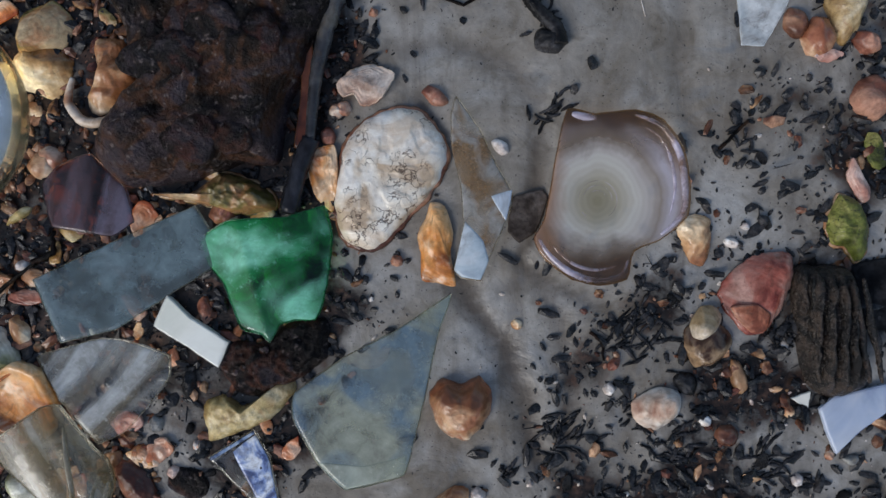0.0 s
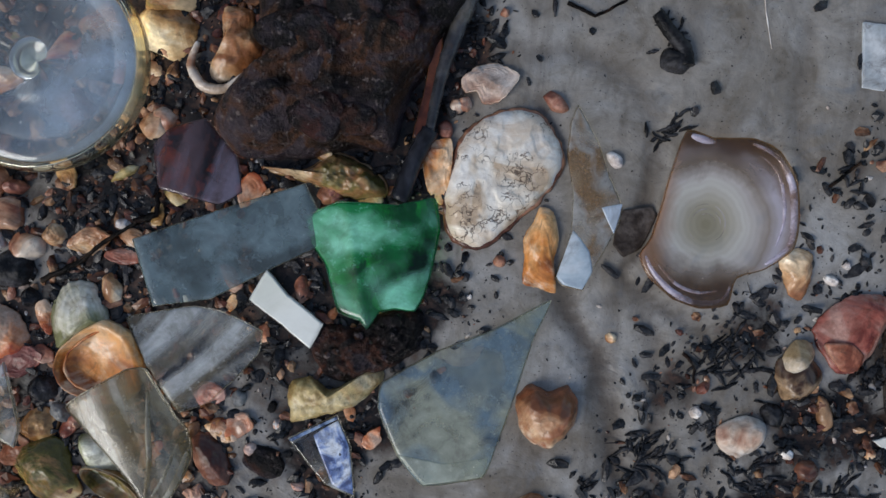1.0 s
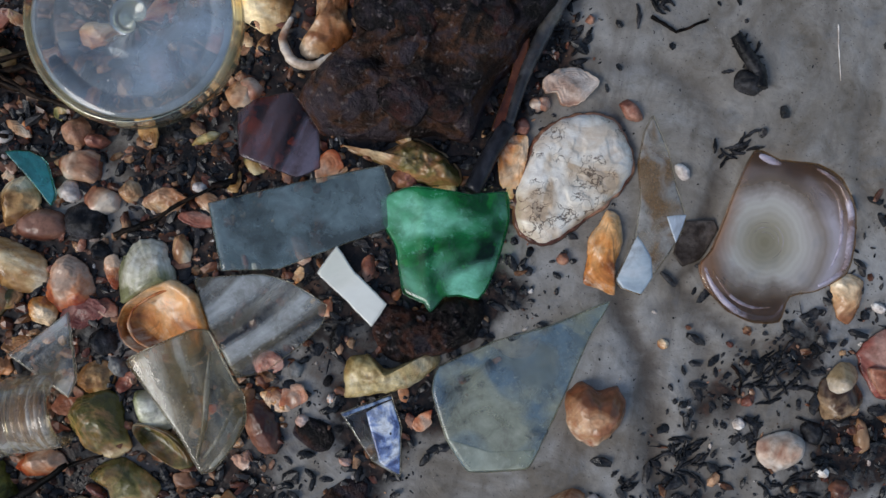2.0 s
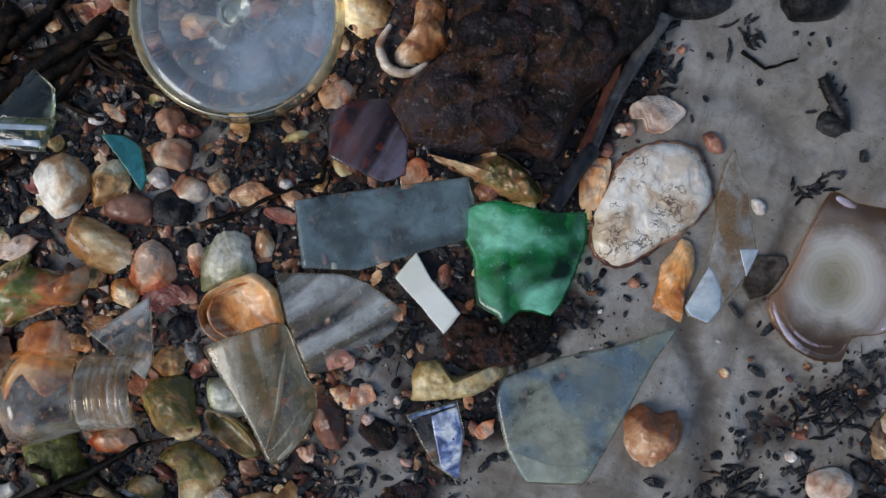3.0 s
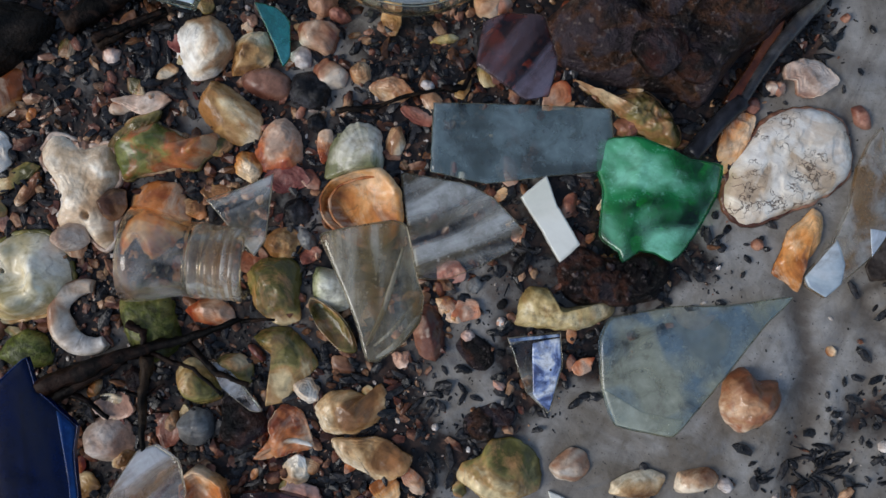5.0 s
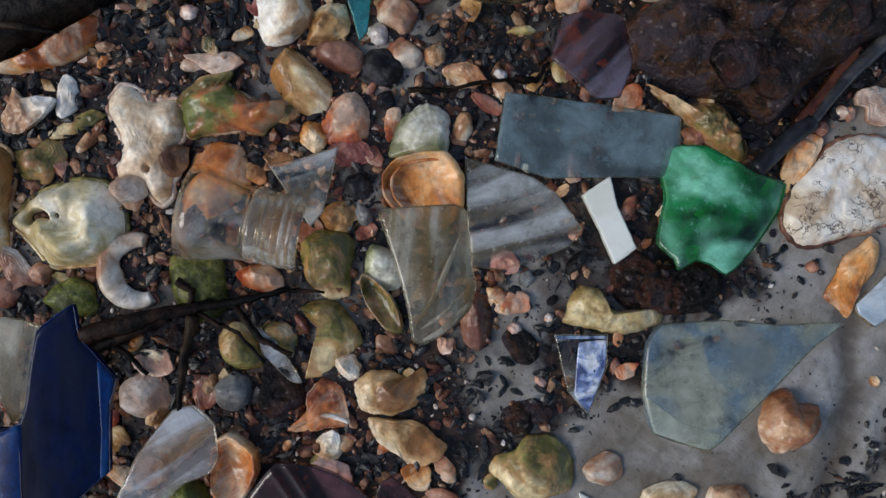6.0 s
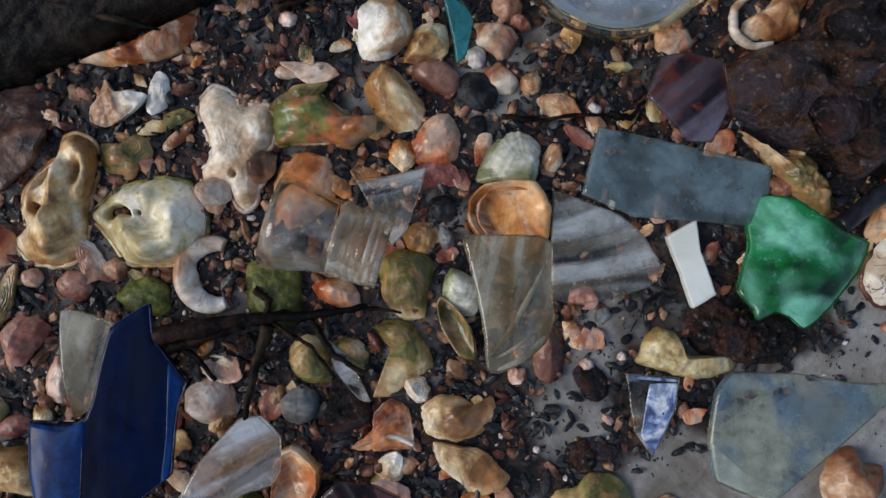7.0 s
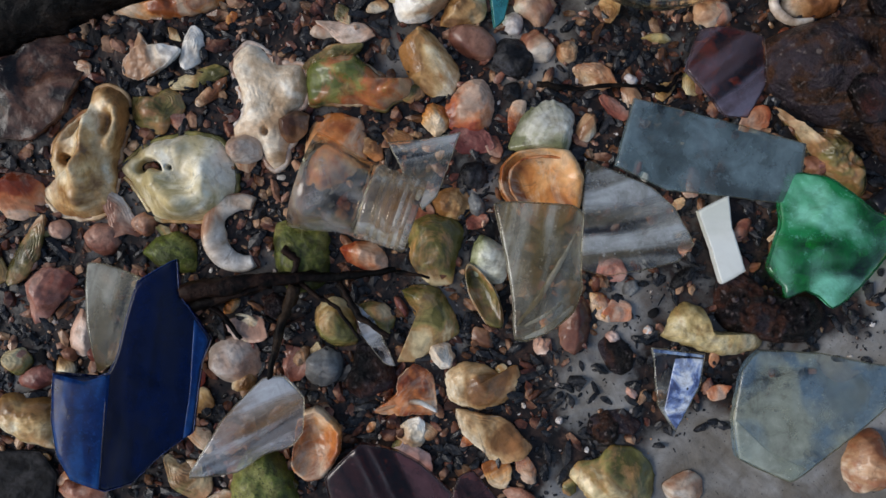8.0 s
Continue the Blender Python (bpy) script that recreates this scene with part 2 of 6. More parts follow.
RUST = surface("rusted_iron", [(0.005, 0.0035, 0.0035), (0.017, 0.009, 0.007), (0.058, 0.021, 0.012), (0.038, 0.028, 0.033)], 50, 0.38, 1.0, 0.004, 0, stain=(0.038, 0.03, 0.038), spots=(0.11, 0.085, 0.08), grainy=0.8, shine=0.2, coat=0.0, grime=0.0)
BARK_BROWN = surface("wet_brown_bark", [(0.012, 0.007, 0.005), (0.05, 0.024, 0.014), (0.13, 0.06, 0.034), (0.22, 0.13, 0.085)], 60, 0.34, 0.8, 0.0009, 0, stain=(0.02, 0.012, 0.01), coat=0.2)
CHAR = surface("charred_wood", [(0.004, 0.003, 0.0028), (0.012, 0.0085, 0.007), (0.04, 0.027, 0.021)], 110, 0.32, 1.0, 0.0014, grainy=0.9, shine=0.36, coat=0.0, grime=0.0, spots=(0.08, 0.066, 0.058))
BARK = surface("waterlogged_wood", [(0.003, 0.0025, 0.002), (0.008, 0.006, 0.005), (0.025, 0.017, 0.013)], 70, 0.36, 1.0, 0.0014, grainy=0.9, shine=0.14, coat=0.0, grime=0.0)
TWIG = surface("twig_bark", [(0.003, 0.0025, 0.002), (0.009, 0.006, 0.005), (0.03, 0.017, 0.011)], 120, 0.45, 0.8, 0.0006, grainy=0.9, shine=0.08, coat=0.0, grime=0.0)
PLASTIC = surface("black_rubber", [(0.012, 0.013, 0.016), (0.02, 0.022, 0.028), (0.035, 0.038, 0.046)], 60, 0.3, 0.2, 0.0003, shine=0.16, coat=0.0, grime=0.0)
AMBER = surface("amber_wood", [(0.05, 0.018, 0.006), (0.13, 0.045, 0.015), (0.2, 0.08, 0.03)], 50, 0.3, 0.5, 0.0008, coat=0.3)
CHINA = surface("white_china", [(0.7, 0.7, 0.6), (0.78, 0.77, 0.68), (0.8, 0.8, 0.72)], 30, 0.22, 0.1, 0.0003, coat=0.5, grainy=0.06, grime=0.0, mottle=0.12)
# pale blue of reflected sky as a base colour, for facets and bands
SKY_PALE = surface("sky_pale_facet", [(0.36, 0.43, 0.52), (0.46, 0.54, 0.62), (0.58, 0.64, 0.7)], 60, 0.2, 0.1, 0.0003, coat=0.4, grainy=0.15, stain=(0.3, 0.32, 0.34), grime=0.0, mottle=0.12)
CHINA_BLUE = surface("blue_white_china", [(0.06, 0.09, 0.2), (0.2, 0.28, 0.5), (0.4, 0.48, 0.64), (0.66, 0.7, 0.76)], 110, 0.22, 0.1, 0.0003, coat=0.5, grainy=0.3, grime=0.8)
CHINA_GREY = surface("grey_white_china", [(0.45, 0.49, 0.52), (0.58, 0.61, 0.62), (0.68, 0.7, 0.7)], 40, 0.4, 0.4, 0.0004, stain=(0.33, 0.36, 0.38))
# pale streaks put the cloudy sky reflection into the film colour
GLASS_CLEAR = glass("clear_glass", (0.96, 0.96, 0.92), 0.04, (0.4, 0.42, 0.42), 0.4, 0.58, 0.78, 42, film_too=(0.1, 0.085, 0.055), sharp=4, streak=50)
GLASS_FROST = glass("frosted_glass", (0.8, 0.9, 0.86), 0.16, (0.27, 0.29, 0.235), 0.3, 0.56, 0.86, 40, film_too=(0.11, 0.165, 0.21), sharp=5, speckle=0.25)
GLASS_BEVEL = glass("frosted_bevel", (0.82, 0.91, 0.86), 0.18, (0.36, 0.385, 0.32), 0.3, 0.55, 0.8, 30, speckle=0.25)
GLASS_SLAB = glass("sheet_glass", (0.5, 0.66, 0.68), 0.1, (0.13, 0.18, 0.2), 0.3, 0.58, 0.88, 34, film_too=(0.06, 0.078, 0.083), sharp=6, speckle=0.3)
# grey-blue film: reflected sky put into the colour
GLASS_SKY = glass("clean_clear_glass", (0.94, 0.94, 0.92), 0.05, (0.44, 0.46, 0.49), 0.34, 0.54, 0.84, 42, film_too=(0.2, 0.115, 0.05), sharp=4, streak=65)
# mint film stands in for the pale reflection on the convex side
GLASS_GREEN = glass("green_glass", (0.01, 0.42, 0.06), 0.05, (0.24, 0.62, 0.44), 0.42, 0.57, 0.84, 30, sharp=2, film_too=(0.012, 0.2, 0.06))
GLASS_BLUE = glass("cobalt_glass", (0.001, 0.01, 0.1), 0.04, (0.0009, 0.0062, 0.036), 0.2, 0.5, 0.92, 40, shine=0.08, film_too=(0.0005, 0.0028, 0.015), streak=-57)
# lighter copy of the cobalt: sky reflection on two panels put into the colour
GLASS_BLUE_LIGHT = glass("sky_lit_cobalt_glass", (0.004, 0.03, 0.16), 0.08, (0.011, 0.055, 0.185), 0.0, 0.12, 1.0, 55, shine=0.08, film_too=(0.003, 0.018, 0.085), streak=-57)
GLASS_TEAL = glass("teal_glass", (0.1, 0.5, 0.5), 0.15, (0.05, 0.26, 0.29), 0.36, 0.6, 0.8, 60)
GLASS_BROWN = glass("brown_glass", (0.12, 0.03, 0.018), 0.06, (0.13, 0.06, 0.065), 0.42, 0.56, 0.7, 40, film_too=(0.035, 0.01, 0.008), streak=-25)
# lilac-grey film puts the violet sheen into the colour over red-brown glass
GLASS_PURPLE = glass("smoky_glass", (0.3, 0.1, 0.05), 0.08, (0.16, 0.14, 0.185), 0.34, 0.5, 0.86, 30, sharp=3, film_too=(0.07, 0.035, 0.03), streak=75)
GLASS_BOTTLE = glass("pale_bottle_glass", (0.88, 0.94, 0.97), 0.03, (0.33, 0.41, 0.5), 0.36, 0.66, 0.6, 16, sharp=3, film_too=(0.25, 0.28, 0.3))
# yellow tint puts the light refracted in the rim into the glass colour
GLASS_RIM = glass("gold_lit_glass_rim", (0.9, 0.85, 0.6), 0.05, (0.42, 0.38, 0.24), 0.46, 0.7, 0.5, 25)
# olive film is silt, its paler streaks painted highlights along the bend
GLASS_WARM = glass("silty_sheen_glass", (0.96, 0.9, 0.74), 0.03, (0.3, 0.29, 0.24), 0.34, 0.55, 0.82, 46, film_too=(0.125, 0.092, 0.036), sharp=4, streak=-63)
GLASS_AMBER = glass("stained_clear_glass", (0.96, 0.84, 0.62), 0.03, (0.36, 0.35, 0.34), 0.44, 0.64, 0.62, 60, film_too=(0.26, 0.11, 0.04), sharp=4)
# grey streaked film paints the neck's grey-white sheen
GLASS_MOUTH = glass("greyed_clear_glass", (0.94, 0.86, 0.7), 0.04, (0.4, 0.39, 0.36), 0.38, 0.6, 0.68, 60, film_too=(0.2, 0.11, 0.045), sharp=4, streak=90)
GLASS_SLIVER = glass("silt_stained_glass", (0.94, 0.92, 0.86), 0.05, (0.3, 0.29, 0.27), 0.3, 0.5, 0.84, 70, film_too=(0.2, 0.12, 0.055), sharp=4)
GLASS_OLIVE = glass("pale_green_glass", (0.6, 0.74, 0.6), 0.05, (0.4, 0.46, 0.4), 0.48, 0.6, 0.65, 34, film_too=(0.1, 0.14, 0.06))
GLASS_EDGE = glass("ground_glass_edge", (0.6, 0.56, 0.42), 0.2, (0.11, 0.09, 0.05), 0.4, 0.65, 0.5, 70)
GLASS_EDGE_GREEN = glass("green_glass_edge", (0.01, 0.3, 0.08), 0.15, (0.01, 0.12, 0.05), 0.4, 0.6, 0.8, 60)
GLASS_EDGE_BLUE = glass("blue_glass_edge", (0.02, 0.05, 0.3), 0.15, (0.02, 0.05, 0.18), 0.4, 0.6, 0.8, 60)
GLASS_EDGE_DARK = glass("dark_glass_edge", (0.1, 0.06, 0.05), 0.15, (0.06, 0.045, 0.045), 0.4, 0.6, 0.8, 60)
GLASS_EDGE_DISC = glass("golden_glass_edge", (0.6, 0.4, 0.2), 0.08, (0.14, 0.075, 0.03), 0.42, 0.62, 0.6, 50)
GLASS_RING = glass("lilac_glass_ring", (0.8, 0.76, 0.86), 0.06, (0.5, 0.46, 0.56), 0.36, 0.56, 0.75, 60, film_too=(0.2, 0.12, 0.09))
EDGES = {"ringed_silty_glass": GLASS_EDGE_DISC, "green_glass": GLASS_EDGE_GREEN, "cobalt_glass": GLASS_EDGE_BLUE, "brown_glass": GLASS_EDGE_DARK, "smoky_glass": GLASS_EDGE_DARK, "teal_glass": GLASS_EDGE_GREEN}



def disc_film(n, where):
    """The silt film on the round base: pale in the middle, amber towards two sides, lilac round the outer edge, with
    brown shadow painted in at top and left. Gives colour and amount.
    """
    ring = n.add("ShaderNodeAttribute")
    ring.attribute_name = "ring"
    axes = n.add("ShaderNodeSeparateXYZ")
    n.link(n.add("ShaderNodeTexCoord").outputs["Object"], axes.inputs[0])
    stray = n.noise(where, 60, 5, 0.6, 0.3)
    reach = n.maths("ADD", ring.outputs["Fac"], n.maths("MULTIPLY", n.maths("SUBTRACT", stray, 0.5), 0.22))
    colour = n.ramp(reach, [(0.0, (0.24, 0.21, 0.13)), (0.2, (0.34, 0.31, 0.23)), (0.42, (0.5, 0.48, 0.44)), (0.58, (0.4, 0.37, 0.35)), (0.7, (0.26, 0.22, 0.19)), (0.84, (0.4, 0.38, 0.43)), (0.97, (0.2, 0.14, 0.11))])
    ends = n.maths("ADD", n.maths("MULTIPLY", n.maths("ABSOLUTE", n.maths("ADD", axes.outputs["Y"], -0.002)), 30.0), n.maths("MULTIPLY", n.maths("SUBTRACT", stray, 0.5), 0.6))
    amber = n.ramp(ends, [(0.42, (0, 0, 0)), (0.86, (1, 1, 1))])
    # brown shadow at the top and left edge is painted into these browns
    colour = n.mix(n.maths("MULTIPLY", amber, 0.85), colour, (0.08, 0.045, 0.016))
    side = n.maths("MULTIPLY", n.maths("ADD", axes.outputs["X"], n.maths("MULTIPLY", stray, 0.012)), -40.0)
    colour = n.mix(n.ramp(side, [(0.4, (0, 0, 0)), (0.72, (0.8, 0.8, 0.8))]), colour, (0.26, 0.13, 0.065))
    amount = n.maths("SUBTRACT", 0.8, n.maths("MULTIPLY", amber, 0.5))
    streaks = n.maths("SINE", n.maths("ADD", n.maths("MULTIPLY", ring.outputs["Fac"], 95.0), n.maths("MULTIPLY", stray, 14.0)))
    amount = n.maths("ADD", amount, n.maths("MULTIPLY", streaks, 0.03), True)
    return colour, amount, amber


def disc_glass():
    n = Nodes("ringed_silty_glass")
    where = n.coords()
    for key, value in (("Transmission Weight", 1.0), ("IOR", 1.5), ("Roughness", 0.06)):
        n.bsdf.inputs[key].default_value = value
    film_shader = n.add("ShaderNodeBsdfPrincipled", Roughness=0.2)
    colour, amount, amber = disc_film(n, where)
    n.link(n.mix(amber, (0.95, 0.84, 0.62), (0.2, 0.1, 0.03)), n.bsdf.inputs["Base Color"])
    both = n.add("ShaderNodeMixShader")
    n.link(colour, film_shader.inputs["Base Color"])
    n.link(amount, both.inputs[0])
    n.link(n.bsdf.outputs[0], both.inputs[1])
    n.link(film_shader.outputs[0], both.inputs[2])
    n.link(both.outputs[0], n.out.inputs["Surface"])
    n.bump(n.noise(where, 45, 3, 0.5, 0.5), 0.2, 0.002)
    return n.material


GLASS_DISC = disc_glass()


def silt():
    """Wet mud: smooth grey-brown silt, darker and grittier where the grit lies."""
    n = Nodes("wet_silt")
    where = n.add("ShaderNodeTexCoord").outputs["Object"]
    grit = n.add("ShaderNodeAttribute")
    grit.attribute_name = "grit"
    mud = n.ramp(n.noise(where, 16, 6, 0.6, 1.2), [(0.36, (0.2, 0.172, 0.136)), (0.5, (0.3, 0.28, 0.25)), (0.64, (0.375, 0.365, 0.345))])
    drawn = n.add("ShaderNodeMapping")
    drawn.inputs["Scale"].default_value = (60, 9, 1)
    drawn.inputs["Rotation"].default_value = (0, 0, 0.25)
    n.link(where, drawn.inputs["Vector"])
    mud = n.mix(n.ramp(n.noise(drawn.outputs[0], 1.0, 5, 0.6, 1.0), [(0.5, (0, 0, 0)), (0.68, (0.5, 0.5, 0.5))]), mud, (0.1, 0.082, 0.064))
    # blue-grey patches: sky sheen of the wet mud put into its colour
    mud = n.mix(n.ramp(n.noise(where, 22, 4, 0.6, 2.0), [(0.56, (0, 0, 0)), (0.68, (0.6, 0.6, 0.6))]), mud, (0.17, 0.185, 0.2))
    mud = n.mix(0.8, mud, n.ramp(n.noise(where, 75, 6, 0.68, 1.4), [(0.34, (0.66, 0.63, 0.58)), (0.5, (1, 1, 1)), (0.66, (1.14, 1.14, 1.14))]), "MULTIPLY")
    bed = n.add("ShaderNodeAttribute")
    bed.attribute_name = "runnel"
    wet = n.maths("MULTIPLY", bed.outputs["Fac"], n.maths("MULTIPLY_ADD", n.noise(where, 70, 4, 0.6, 1.0), 1.2))
    wet.node.inputs[1].links[0].from_node.inputs[2].default_value = 0.2
    mud = n.mix(n.ramp(wet, [(0.1, (0, 0, 0)), (0.75, (0.85, 0.85, 0.85))]), mud, (0.075, 0.058, 0.044))
    mud = n.mix(n.ramp(n.noise(where, 240, 5, 0.75), [(0.35, (0.28, 0.28, 0.28)), (0.7, (0, 0, 0))]), mud, (0.1, 0.09, 0.08))
    mud = n.mix(n.ramp(n.noise(where, 900, 2, 0.6), [(0.66, (0, 0, 0)), (0.72, (1, 1, 1))]), mud, (0.05, 0.045, 0.045))
    dark = n.ramp(n.noise(where, 120, 6, 0.75), [(0.38, (0.006, 0.006, 0.006)), (0.5, (0.019, 0.014, 0.012)), (0.58, (0.045, 0.028, 0.021)), (0.7, (0.11, 0.062, 0.042))])
    broken = n.maths("ADD", grit.outputs["Fac"], n.maths("MULTIPLY_ADD", n.noise(where, 60, 6, 0.7), 0.9))
    broken.node.inputs[1].links[0].from_node.inputs[2].default_value = -0.45
    colour = n.mix(n.ramp(broken, [(0.38, (0, 0, 0)), (0.62, (1, 1, 1))]), mud, dark)
    n.link(colour, n.bsdf.inputs["Base Color"])
    n.link(n.maths("MULTIPLY_ADD", n.noise(where, 90, 4, 0.7), 0.5), n.bsdf.inputs["Roughness"])
    n.bsdf.inputs["Roughness"].links[0].from_node.inputs[2].default_value = 0.1
    n.bsdf.inputs["Specular IOR Level"].default_value = 0.24
    n.bump(n.maths("ADD", n.noise(where, 210, 4, 0.6), n.maths("MULTIPLY", n.noise(where, 45, 4, 0.6, 1.5), 2.2)), 0.3, 0.0013)
    return n.material


SILT = silt()
GRAVEL_DARK = surface("dark_gravel", [(0.009, 0.0095, 0.011), (0.024, 0.0245, 0.027), (0.05, 0.046, 0.045)], 160, 0.3, 0.6, 0.0004, island=True, grainy=0.9, shine=0.3, coat=0.0, grime=0.0)
GRAVEL_WARM = surface("warm_gravel", [(0.05, 0.02, 0.011), (0.16, 0.062, 0.032), (0.44, 0.25, 0.15)], 70, 0.36, 0.6, 0.0004, island=True, grainy=0.8, grime=0.0)
GRAVEL_PALE = surface("pale_grit", [(0.4, 0.32, 0.27), (0.55, 0.47, 0.41), (0.7, 0.65, 0.6)], 150, 0.4, 0.4, 0.0003, island=True)

# ---- shapes ----


def swell(x, y, z, size):
    """Smooth noise, about -1 to 1, with features of the given size in the units of x and y."""
    return noise.noise(Vector((x / size, y / size, z)))


RUNNELS = (((4, -23), (15, -37), (25, -55), (32, -74), (35, -96), 6.0, 1.0), ((33, -16), (44, -37), (49, -58), (50, -84), 5.0, 0.6),
           ((-42, 60), (-22, 71), (1, 74), (24, 66), (35, 50), 6.0, 0.55), ((-12, 52), (-6, 44), (-2, 30), 3.5, 0.6), ((36, 44), (38, 30), (33, 8), 4.0, 0.7),
           ((34, 36), (38, 8), (30, -14), (50, -28), 3.0, 0.8), ((62, -32), (40, -20), (22, -26), 4.5, 0.5), ((95, 94), (92, 70), (99, 40), 5.0, 0.45))


def runnel(x, y):
    """How deep a place in metres lies in the small drainage channels of the mud, 0 to about 1."""
    if not (-0.08 < x < 0.13 and -0.13 < y < 0.12):
        return 0.0
    p = Vector((x / MM + 3.0 * swell(x, y, 1.4, 0.012), y / MM + 3.0 * swell(x, y, 8.8, 0.012)))
    most = 0.0
    for *ways, wide, deep in RUNNELS:
        for a, b in zip(ways, ways[1:]):
            a, b = Vector(a), Vector(b)
            f = min(1.0, max(0.0, (p - a).dot(b - a) / (b - a).length_squared))
            most = max(most, deep * math.exp(-((p - a.lerp(b, f)).length / wide) ** 2))
    return most


def ground_height(x, y):
    """The foreshore's height in metres at a place in metres: shallow swells and drainage runnels in the mud."""
    h = 0.0022 * swell(x, y, 3.1, 0.16) + 0.0014 * swell(x, y, 7.7, 0.05) + 0.0006 * swell(x, y, 5.5, 0.018)
    return h - 0.0026 * runnel(x, y)


def rounded(corners, count, soft):
    """Points along a closed outline; soft 0 keeps its corners, 1 rounds them off."""
    n = len(corners)
    lengths = [math.dist(corners[k], corners[(k + 1) % n]) for k in range(n)]
    total = sum(lengths)
    out = []
    for k in range(n):
        a, b, c, d = (Vector(corners[(k + j) % n]) for j in (-1, 0, 1, 2))
        steps = max(2, round(count * lengths[k] / total))
        for i in range(steps):
            s = i / steps
            curve = 0.5 * (2 * b + (c - a) * s + (2 * a - 5 * b + 4 * c - d) * s * s + (3 * b - a - 3 * c + d) * s ** 3)
            out.append(b.lerp(c, s).lerp(curve, soft))
    return out


def form(outline, rings, top, low, focus=(0, 0), square=0.0, radial=0.0):
    """A closed solid over an outline in mm: rings run from the focus to the edge, top(u, x, y) and low(u, x, y) are heights in mm."""
    bm = bmesh.new()
    ring = bm.verts.layers.float.new("ring")
    f = Vector(focus)
    sides = []
    for height in (top, low):
        c = bm.verts.new((f.x * MM, f.y * MM, height(0, f.x, f.y) * MM))
        loops = []
        for k in range(1, rings + 1):
            u = (k / rings) ** 0.85
            loop = []
            for p in outline:
                q = f + (p - f) * u
                v = bm.verts.new((q.x * MM, q.y * MM, height(u, q.x, q.y) * MM))
                v[ring] = min(1.0, (q - f).length / radial) if radial else u
                loop.append(v)
            loops.append(loop)
        sides.append((c, loops))
    m = len(outline)
    for flip, (c, loops) in enumerate(sides):
        for j in range(m):
            i = (j + 1) % m
            a = (c, loops[0][j], loops[0][i])
            bm.faces.new(a if not flip else a[::-1])
            for k in range(rings - 1):
                a = (loops[k][j], loops[k + 1][j], loops[k + 1][i], loops[k][i])
                bm.faces.new(a if not flip else a[::-1])
    for j in range(m):
        i = (j + 1) % m
        bm.faces.new((sides[0][1][-1][j], sides[1][1][-1][j], sides[1][1][-1][i], sides[0][1][-1][i])).smooth = square < 0.5
    if square < 0.5:
        for face in bm.faces:
            face.smooth = True
    else:
        edge = set(bm.faces[-m:])
        for face in bm.faces:
            face.smooth = face not in edge
    bmesh.ops.recalc_face_normals(bm, faces=bm.faces)
    return bm


def mesh_of(bm, name, material):
    data = bpy.data.meshes.new(name)
    bm.to_mesh(data)
    bm.free()
    data.materials.append(material)
    return data


def part(name, bm, material, parent, label=""):
    ob = new(name, mesh_of(bm, name, material))
    ob.parent = parent
    return tagged(ob, label)


def place(x, y, angle=0.0, lift=0.0, tip=0.0, lean=0.0):
    """A pose on the foreshore for a place in mm; lift in mm over the mud."""
    return pose(x * MM, y * MM, ground_height(x * MM, y * MM) + lift * MM, tip, lean, angle)


def thing(name, bm, material, where, label, category, group=""):
    ob = new(name, mesh_of(bm, name, material))
    ob.matrix_world = where
    return tagged(ob, label, category, group)


def egg(length, width, seed, lobes=0.06, pinch=0.18, count=56):
    """An uneven, partly broken outline with its narrow end at minus x; lobes near 0.2 are angular, near 0.05 rounded."""
    rng = random.Random(seed * 31 + 7)
    sides = 11 if lobes < 0.1 else 8 if lobes < 0.18 else 7
    spots = []
    for k in range(sides):
        a = 2 * math.pi * (k + rng.uniform(-0.28, 0.28)) / sides
        c, s = math.cos(a), math.sin(a)
        r = 1 + lobes * rng.uniform(-1.1, 1.0)
        spots.append((length / 2 * c * r, width / 2 * s * (1 + pinch * c) * r))
    line = rounded(spots, count, 0.85 if lobes < 0.1 else 0.55)
    return [p * (1 + 0.35 * lobes * swell(p.x, p.y, seed * 2.3, length * 0.12) + 0.15 * lobes * swell(p.x, p.y, seed * 1.1, length * 0.04)) for p in line]


def bead(outline, height, radius, sides=6, seed=1):
    """A thin uneven bead along a closed outline in mm; height(x, y) in mm."""
    bm = bmesh.new()
    loops = []
    m = len(outline)
    for k, p in enumerate(outline):
        way = (outline[(k + 1) % m] - outline[k - 1]).normalized()
        out = Vector((way.y, -way.x))
        r = radius * (1 + 0.5 * swell(p.x, p.y, seed * 1.7, 3.0))
        loop = []
        for j in range(sides):
            a = 2 * math.pi * j / sides
            q = p + out * (r * math.cos(a) - 0.3 * radius)
            loop.append(bm.verts.new((q.x * MM, q.y * MM, (height(p.x, p.y) + r * math.sin(a)) * MM)))
        loops.append(loop)
    for k in range(m):
        a, b = loops[k], loops[(k + 1) % m]
        for j in range(sides):
            i = (j + 1) % sides
            bm.faces.new((a[j], a[i], b[i], b[j])).smooth = True
    bmesh.ops.recalc_face_normals(bm, faces=bm.faces)
    return bm


